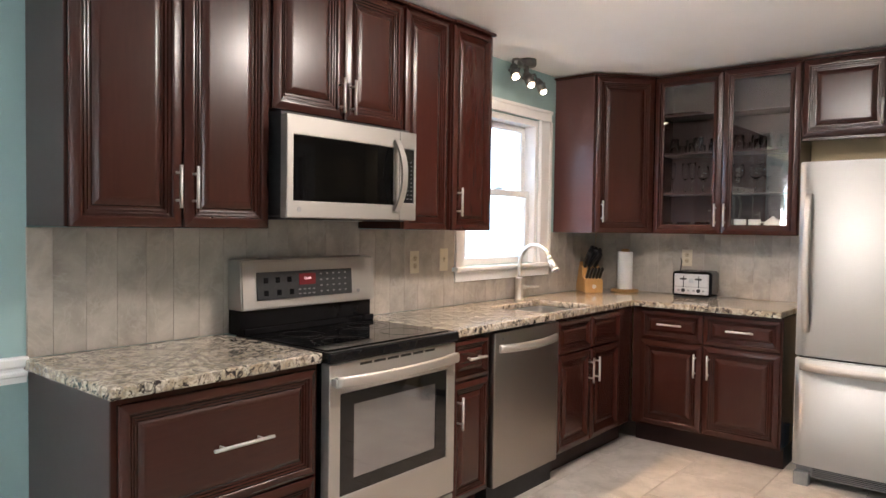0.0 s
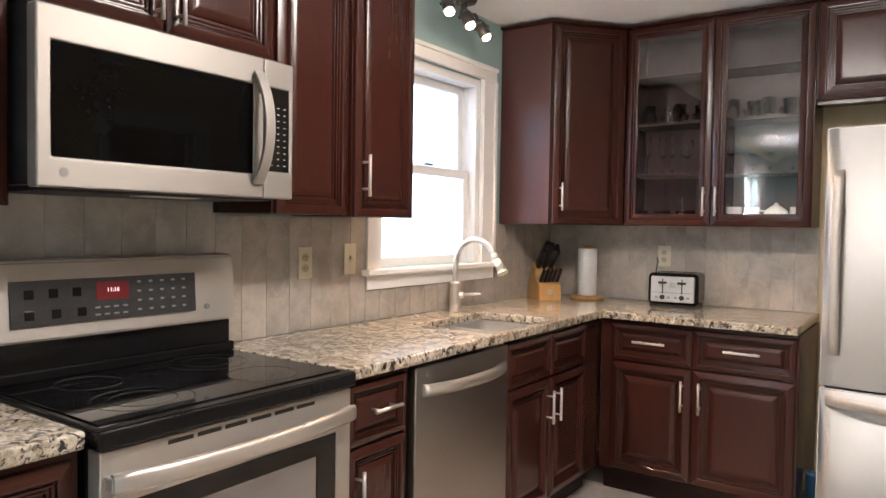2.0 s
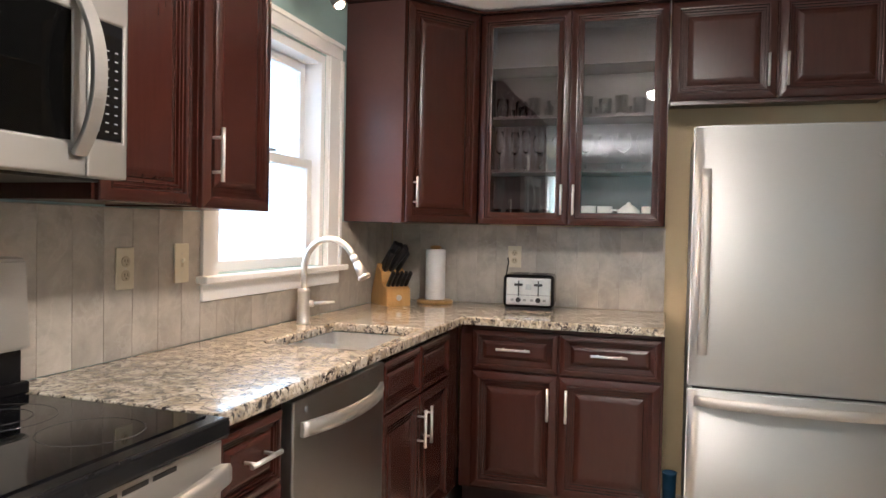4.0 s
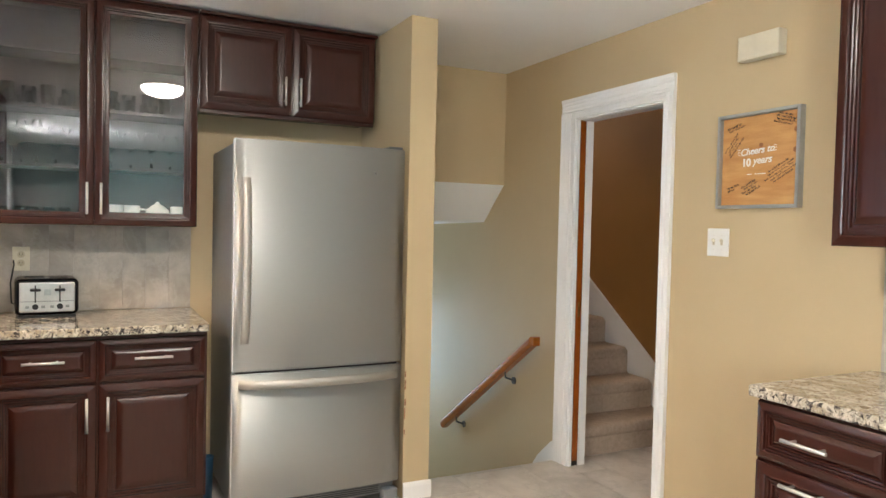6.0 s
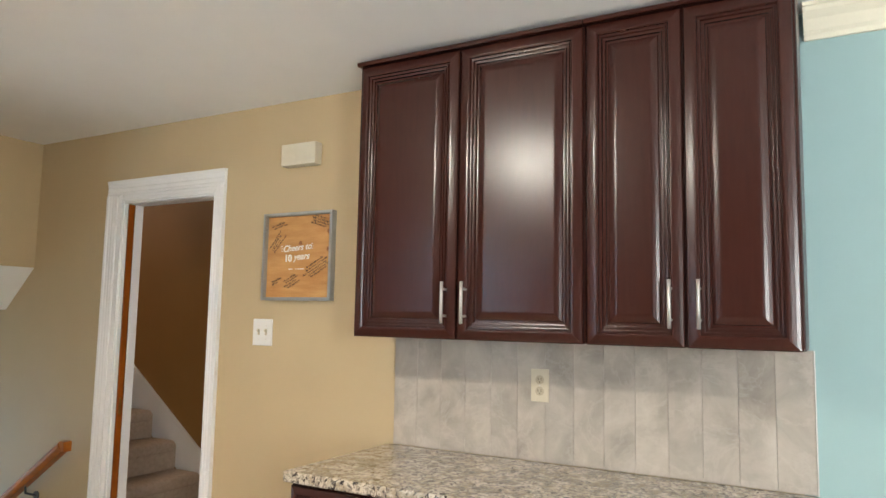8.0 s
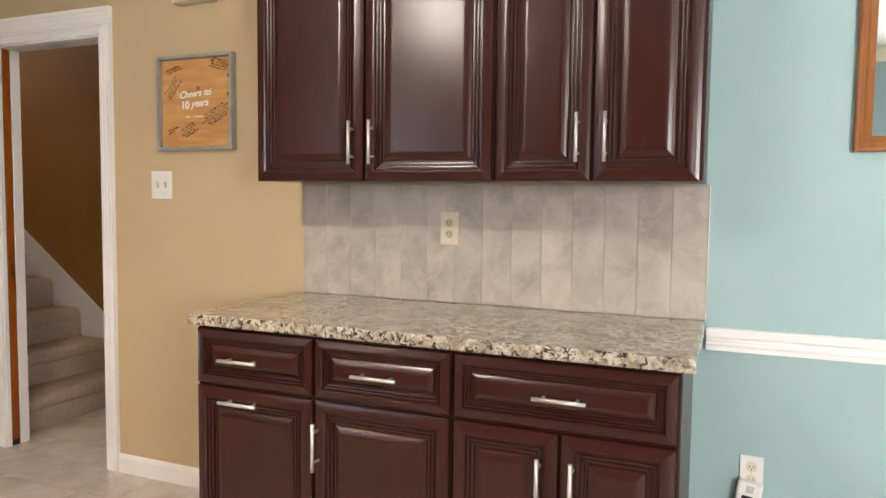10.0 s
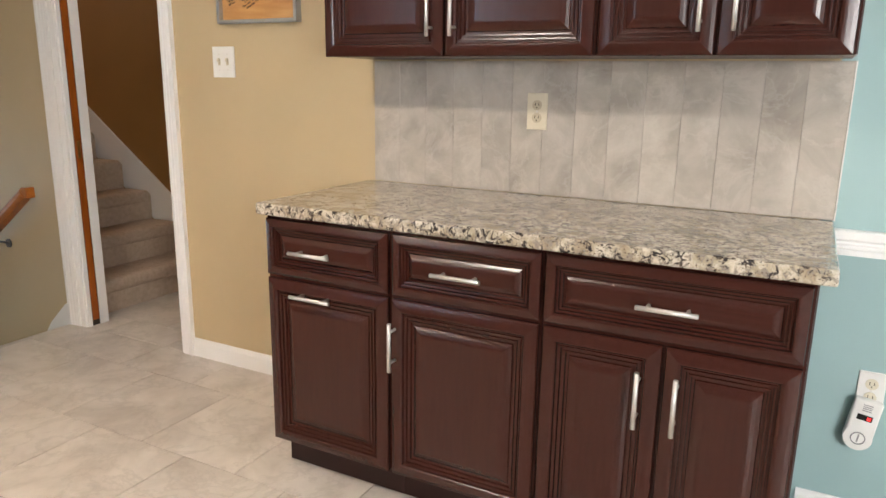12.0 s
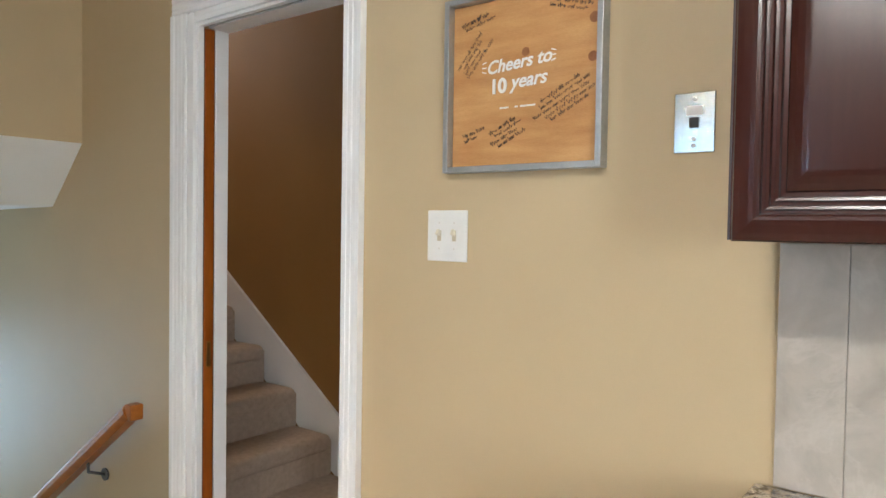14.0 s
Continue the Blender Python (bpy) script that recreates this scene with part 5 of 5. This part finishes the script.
part("return_block", box(0.94, 4.685, 0.665, 0.99, 4.73, 0.722, bevel=0.005), RAIL_WOOD, hr, "oak end block")
for y in (5.05, 5.75):
    bm = rod(bmesh.new(), (0.962, y, ry(y) - 0.02), (0.965, y, ry(y) - 0.07), 0.006, 10)
    rod(bm, (0.965, y, ry(y) - 0.068), (XE - 0.004, y, ry(y) - 0.095), 0.006, 10)
    rod(bm, (XE - 0.008, y, ry(y) - 0.095), (XE, y, ry(y) - 0.095), 0.025, 16)
    part("bracket", bm, GUNMETAL, hr, "dark metal bracket")

# ---- things on the worktop ----
kb = thing("knife_block", "light beech knife block full of black-handled knives", "knife block", pose(-2.468, 4.74, ZT, 0, 0, 46) @ Matrix.Scale(1.12, 4))
bm = bmesh.new()
side = [(-0.1, 0.0), (-0.092, 0.085), (-0.035, 0.11), (-0.028, 0.162), (0.034, 0.2), (0.12, 0.0)]
a, b = [bm.verts.new((-0.06, y, z)) for y, z in side], [bm.verts.new((0.06, y, z)) for y, z in side]
for i in range(6):
    bm.faces.new((a[i], a[(i + 1) % 6], b[(i + 1) % 6], b[i]))
bm.faces.new(a[::-1]), bm.faces.new(b)
bmesh.ops.recalc_face_normals(bm, faces=bm.faces)
bmesh.ops.bevel(bm, geom=bm.edges[:], offset=0.004, segments=2, affect="EDGES")
part("block", bm, BLOCK_WOOD, kb)
part("badge", rod(bmesh.new(), (0, -0.0985, 0.04), (0, -0.0935, 0.04), 0.014, 20), NICKEL, kb)
dirn = Vector((0, -0.68, 0.73)).normalized()
rng = random.Random(8)
for i in range(5):
    c = Vector((-0.044 + i * 0.022, -0.066, 0.094))
    bm = bmesh.new()
    sweep(bm, [c - dirn * 0.01, c + dirn * 0.03, c + dirn * 0.085, c + dirn * 0.092], [(-0.0085, -0.007), (0.0085, -0.007), (0.0105, 0), (0.0085, 0.007), (-0.0085, 0.007), (-0.0105, 0)], (1, 0, 0))
    part("knife_handle", bm, BLACK_SOFT, kb, "black knife handle")
for i, (x, y, z, L) in enumerate(((-0.04, -0.012, 0.17, 0.1), (-0.01, -0.012, 0.17, 0.115), (0.025, -0.012, 0.17, 0.1), (-0.03, 0.018, 0.188, 0.125), (0.005, 0.018, 0.188, 0.115), (0.04, 0.018, 0.188, 0.105))):
    c, bm, q = Vector((x, y, z)), bmesh.new(), (dirn + Vector((rng.gauss(0, 0.12), 0, 0))).normalized()
    sweep(bm, [c - q * 0.01, c + q * L * 0.45, c + q * L * 0.95, c + q * L * 1.2], [(-0.0145, -0.01), (0.0145, -0.01), (0.0175, 0), (0.0145, 0.01), (-0.0145, 0.01), (-0.0175, 0)], (1, 0, 0))
    part("knife_handle", bm, BLACK_SOFT, kb, "black knife handle")
pt = thing("paper_towel_holder", "paper towel roll on a round wooden stand", "paper towel", pose(-2.28, 4.935, ZT))
part("base", lathe(bmesh.new(), [(0, 0), (0.098, 0), (0.102, 0.006), (0.1, 0.016), (0.09, 0.02), (0, 0.02)], 32), BLOCK_WOOD, pt)
part("roll", lathe(bmesh.new(), [(0.021, 0.021), (0.055, 0.021), (0.056, 0.024), (0.056, 0.296), (0.054, 0.3), (0.021, 0.3)], 32), PAPER, pt, "white paper towel roll")
part("pole", lathe(bmesh.new(), [(0, 0.02), (0.012, 0.02), (0.012, 0.3), (0.03, 0.301), (0.032, 0.312), (0.02, 0.32), (0, 0.321)], 24), BLOCK_WOOD, pt)
ts = thing("toaster", "black and chrome four-slice toaster", "toaster", pose(-1.858, 4.775, ZT, 0, 0, 6))
TWD = 0.265
part("body", box(0.0, 0.012, 0.012, TWD, 0.25, 0.185, bevel=0.025, seg=4), BLACK, ts)
part("front_plate", box(0.018, 0.004, 0.028, TWD - 0.018, 0.02, 0.168, bevel=0.006, seg=2), CHROME, ts, "satin chrome front plate")
part("brand_plate", box(0.118, 0.0022, 0.108, 0.147, 0.0045, 0.137, bevel=0.001), ZINC, ts)
part("trim_line", box(0.024, 0.0028, 0.078, TWD - 0.024, 0.0048, 0.0815), GREY_INK, ts)
part("base", box(0.012, 0.02, 0.0, TWD - 0.012, 0.24, 0.013), BLACK_SOFT, ts)
for s in (0.082, 0.183):
    part("lever_slot", box(s - 0.003, 0.002, 0.075, s + 0.003, 0.006, 0.155), SLOT, ts)
    part("lever", box(s - 0.022, -0.016, 0.128, s + 0.022, 0.004, 0.14, bevel=0.004), BLACK_SOFT, ts)
    part("dial", rod(bmesh.new(), (s, -0.008, 0.055), (s, 0.005, 0.055), 0.013, 20), BLACK_SOFT, ts)
    for q in (-0.032, 0.032):
        part("button", box(s + q - 0.008, 0.0, 0.048, s + q + 0.008, 0.005, 0.06, bevel=0.001), GREY_INK, ts)
    for q in (0.07, 0.17):
        part("bread_slot", box(s - 0.04, q - 0.012 + 0.02, 0.1835, s + 0.04, q + 0.012 + 0.02, 0.1862, bevel=0.0008), SLOT, ts)
cord = [(0.02, 0.23, 0.04), (-0.01, 0.255, 0.05), (-0.015, 0.262, 0.15), (0.0, 0.258, 0.24), (-0.003, 0.245, 0.262), (-0.003, 0.262, 0.247)]
part("cord", sweep(bmesh.new(), cord, circle(0.0035, 8), (1, 0, 0)), BLACK_SOFT, ts, "black power cord")

bt = thing("blue_bin", "dark blue plastic tub tucked beside the fridge", "tub", pose(-1.012, 4.7, ZF))
part("body", lathe(bmesh.new(), [(0, 0.001), (0.026, 0.001), (0.032, 0.225), (0.035, 0.235), (0.03, 0.235), (0.025, 0.01), (0, 0.01)], 24), BLUE_PL, bt)

# ---- glassware behind the glass doors ----


def glassware(name, label, category, profile, group, spots, material=WINE, seg=18):
    first = None
    for x, y, z in spots:
        m = pose(-2.003 + x, FY + y, z + 0.0005)
        if first is None:
            first = finish(name, lathe(bmesh.new(), profile, seg), material)
            first.matrix_world = m
            tagged(first, label, category, group)
        else:
            copy_thing(first, m)


S0, S1, S2, S3 = SHELVES
TUMBLER = [(0, 0), (0.028, 0), (0.034, 0.1), (0.0325, 0.1), (0.027, 0.006), (0, 0.006)]
GOBLET = [(0, 0), (0.03, 0.001), (0.03, 0.003), (0.006, 0.008), (0.004, 0.07), (0.012, 0.08), (0.036, 0.105), (0.04, 0.14), (0.033, 0.18), (0.0318, 0.18), (0.0385, 0.14), (0.034, 0.107), (0, 0.084)]
FLUTE_G = [(0, 0), (0.028, 0.001), (0.028, 0.003), (0.005, 0.008), (0.004, 0.08), (0.02, 0.11), (0.024, 0.17), (0.021, 0.21), (0.0198, 0.21), (0.0228, 0.17), (0.019, 0.112), (0, 0.088)]
MUG = [(0, 0), (0.034, 0), (0.038, 0.006), (0.039, 0.08), (0.036, 0.08), (0.035, 0.008), (0, 0.008)]
SHOT = [(0, 0), (0.02, 0), (0.026, 0.06), (0.0245, 0.06), (0.019, 0.01), (0, 0.01)]
rng = random.Random(4)
jit = lambda: 0.006 * (rng.random() - 0.5)
glassware("tumbler", "clear drinking tumbler on a cabinet shelf", "glass", TUMBLER, "tumblers", [(0.1 + 0.085 * i + jit(), 0.1 + 0.09 * (i % 2), S2) for i in range(4)] + [(0.54 + 0.085 * i + jit(), 0.11 + 0.08 * (i % 2), S2) for i in range(4)])
glassware("wine_glass", "clear stemmed wine glass on a cabinet shelf", "wine glass", GOBLET, "wine glasses", [(0.3 + 0.09 * i + jit(), 0.12 + 0.06 * (i % 2), S1) for i in range(2)] + [(0.54 + 0.095 * i + jit(), 0.1 + 0.07 * (i % 2), S1) for i in range(4)])
glassware("champagne_flute", "clear tall champagne flute on a cabinet shelf", "wine glass", FLUTE_G, "flutes", [(0.08 + 0.07 * i + jit(), 0.13 + 0.05 * (i % 2), S1) for i in range(3)])
glassware("shot_glass", "small clear glass on a cabinet shelf", "glass", SHOT, "small glasses", [(0.08 + 0.065 * i + jit(), 0.08 + 0.05 * (i % 2), S0) for i in range(5)] + [(0.12 + 0.07 * i, 0.2, S2) for i in range(4)] + [(0.56 + 0.07 * i, 0.2, S2) for i in range(4)])
glassware("cup", "white ceramic cup on the lowest cabinet shelf", "cup", MUG, "cups", [(0.56, 0.1, S0), (0.64, 0.14, S0), (0.86, 0.13, S0)], CERAMIC)
tp = thing("teapot", "white ceramic teapot on the lowest cabinet shelf", "teapot", pose(-2.003 + 0.76, FY + 0.12, S0 + 0.0005))
part("body", lathe(bmesh.new(), [(0, 0), (0.035, 0), (0.058, 0.03), (0.055, 0.06), (0.03, 0.08), (0.028, 0.083), (0.012, 0.09), (0.01, 0.1), (0, 0.103)], 24), CERAMIC, tp)
part("spout", sweep(bmesh.new(), [(0.045, 0, 0.03), (0.075, 0, 0.045), (0.09, 0, 0.075)], circle(0.009, 10), (0, 1, 0)), CERAMIC, tp)
part("handle", sweep(bmesh.new(), [(-0.05, 0, 0.06), (-0.085, 0, 0.062), (-0.09, 0, 0.035), (-0.055, 0, 0.022)], circle(0.005, 8), (0, 1, 0)), CERAMIC, tp)

# ---- backsplash boards ----
PIECES = {}


def piece(name, size, m, material, parent):
    """A small block, origin at its low corner; alike sizes share one mesh."""
    key = (name, tuple(round(s, 4) for s in size), material.name)
    if key not in PIECES:
        bm = bmesh.new()
        x, y, z = size
        e = 0.0009
        lo = [bm.verts.new(c) for c in ((0, 0, 0), (x, 0, 0), (x, 0, z), (0, 0, z))]
        mid = [bm.verts.new((c[0], -y + e, c[2])) for c in ((0, 0, 0), (x, 0, 0), (x, 0, z), (0, 0, z))]
        top = [bm.verts.new((c[0], -y, c[1])) for c in ((e, e), (x - e, e), (x - e, z - e), (e, z - e))]
        for a, b in ((lo, mid), (mid, top)):
            for k in range(4):
                bm.faces.new((a[k], a[(k + 1) % 4], b[(k + 1) % 4], b[k]))
        bm.faces.new(top)
        bmesh.ops.recalc_face_normals(bm, faces=bm.faces)
        me = bpy.data.meshes.new(name)
        bm.to_mesh(me)
        bm.free()
        me.materials.append(material)
        PIECES[key] = me
    ob = new(name, PIECES[key])
    ob.parent, ob.matrix_local = parent, m
    return ob


def backsplash(name, m, length, top, z0, label, start=0.0, pitch=0.113):
    """Upright boards along local x on a wall; top(x) gives their height."""
    root = structure(name, box(0, -0.003, z0, length, -0.0006, min(top(0.01), top(length - 0.01), top(length / 2))), GROUT_B, label)
    root.matrix_world = m
    x = -start
    while x < length - 0.004:
        a, b = max(x, 0), min(x + pitch, length)
        if b - a > 0.006:
            piece("board", (b - a - 0.0009, 0.0065, top((a + b) / 2) - z0 - 0.002), pose(a + 0.001, -0.003, z0 + 0.001), SLATE, root)
        x += pitch


backsplash("backsplash_east", pose(XE, 2.577, 0, 0, 0, -90), 1.575, lambda x: QZ0 - 0.002, 0.9145, "grey-beige stone board backsplash over the buffet", 0.0, 0.1125)
W0 = 0.958
backsplash("backsplash_west", pose(XW, W0, 0, 0, 0, 90), 3.286 - W0, lambda x: 1.43 if 1.735 < x + W0 < 2.49 else UZ0 - 0.002, ZT + 0.0005, "grey-beige stone board backsplash behind the range", 0.03)
backsplash("backsplash_sink", pose(XW, 3.287, 0, 0, 0, 90), 1.089, lambda x: 1.067, ZT + 0.0005, "grey-beige stone boards under the window sill", 0.02)
backsplash("backsplash_corner", pose(XW, 4.3765, 0, 0, 0, 90), YN - 4.388, lambda x: UZ0 - 0.014, ZT + 0.0005, "grey-beige stone board backsplash in the corner", 0.0)
backsplash("backsplash_north", pose(XW + 0.012, YN, 0), -1.06 - XW - 0.012, lambda x: UZ0 - 0.014, ZT + 0.0005, "grey-beige stone board backsplash behind the toaster", 0.05)
part("edge_strip", box(XE - 0.0125, 0.998, 0.9145, XE - 0.0005, 1.0015, QZ0 - 0.002), NICKEL, bpy.data.objects["backsplash_east"], "thin metal edge strip").parent = None
bpy.data.objects["edge_strip"].name = "trim_strip"
tagged(bpy.data.objects["trim_strip"], "thin metal strip ending the backsplash", kind="structure")

# ---- floor tiles ----
TP, G = 0.457, 0.003


def tiles(x0, x1, y0, y1):
    i = math.floor((x0 - 0.32) / TP)
    while 0.32 + i * TP < x1:
        xa, xb = max(0.32 + i * TP, x0), min(0.32 + (i + 1) * TP, x1)
        off = 2.478 if i % 2 else 2.245
        j = math.floor((y0 - off) / TP)
        while off + j * TP < y1:
            ya, yb = max(off + j * TP, y0), min(off + (j + 1) * TP, y1)
            if xb - xa > 0.01 and yb - ya > 0.01:
                piece("floor_tile", (xb - xa - G, 0.0055, yb - ya - G), Matrix.Translation((xa + G / 2, ya + G / 2, ZF - 0.0055)) @ pose(0, 0, 0, -90, 0, 0), FLOOR_TILE, floor)
            j += 1
        i += 1


tiles(XW, XE - 0.001, YS, 4.56)
tiles(XE + 0.001, 2.058, 2.53, 4.545)
tiles(-2.0, -0.09, 4.565, YN)
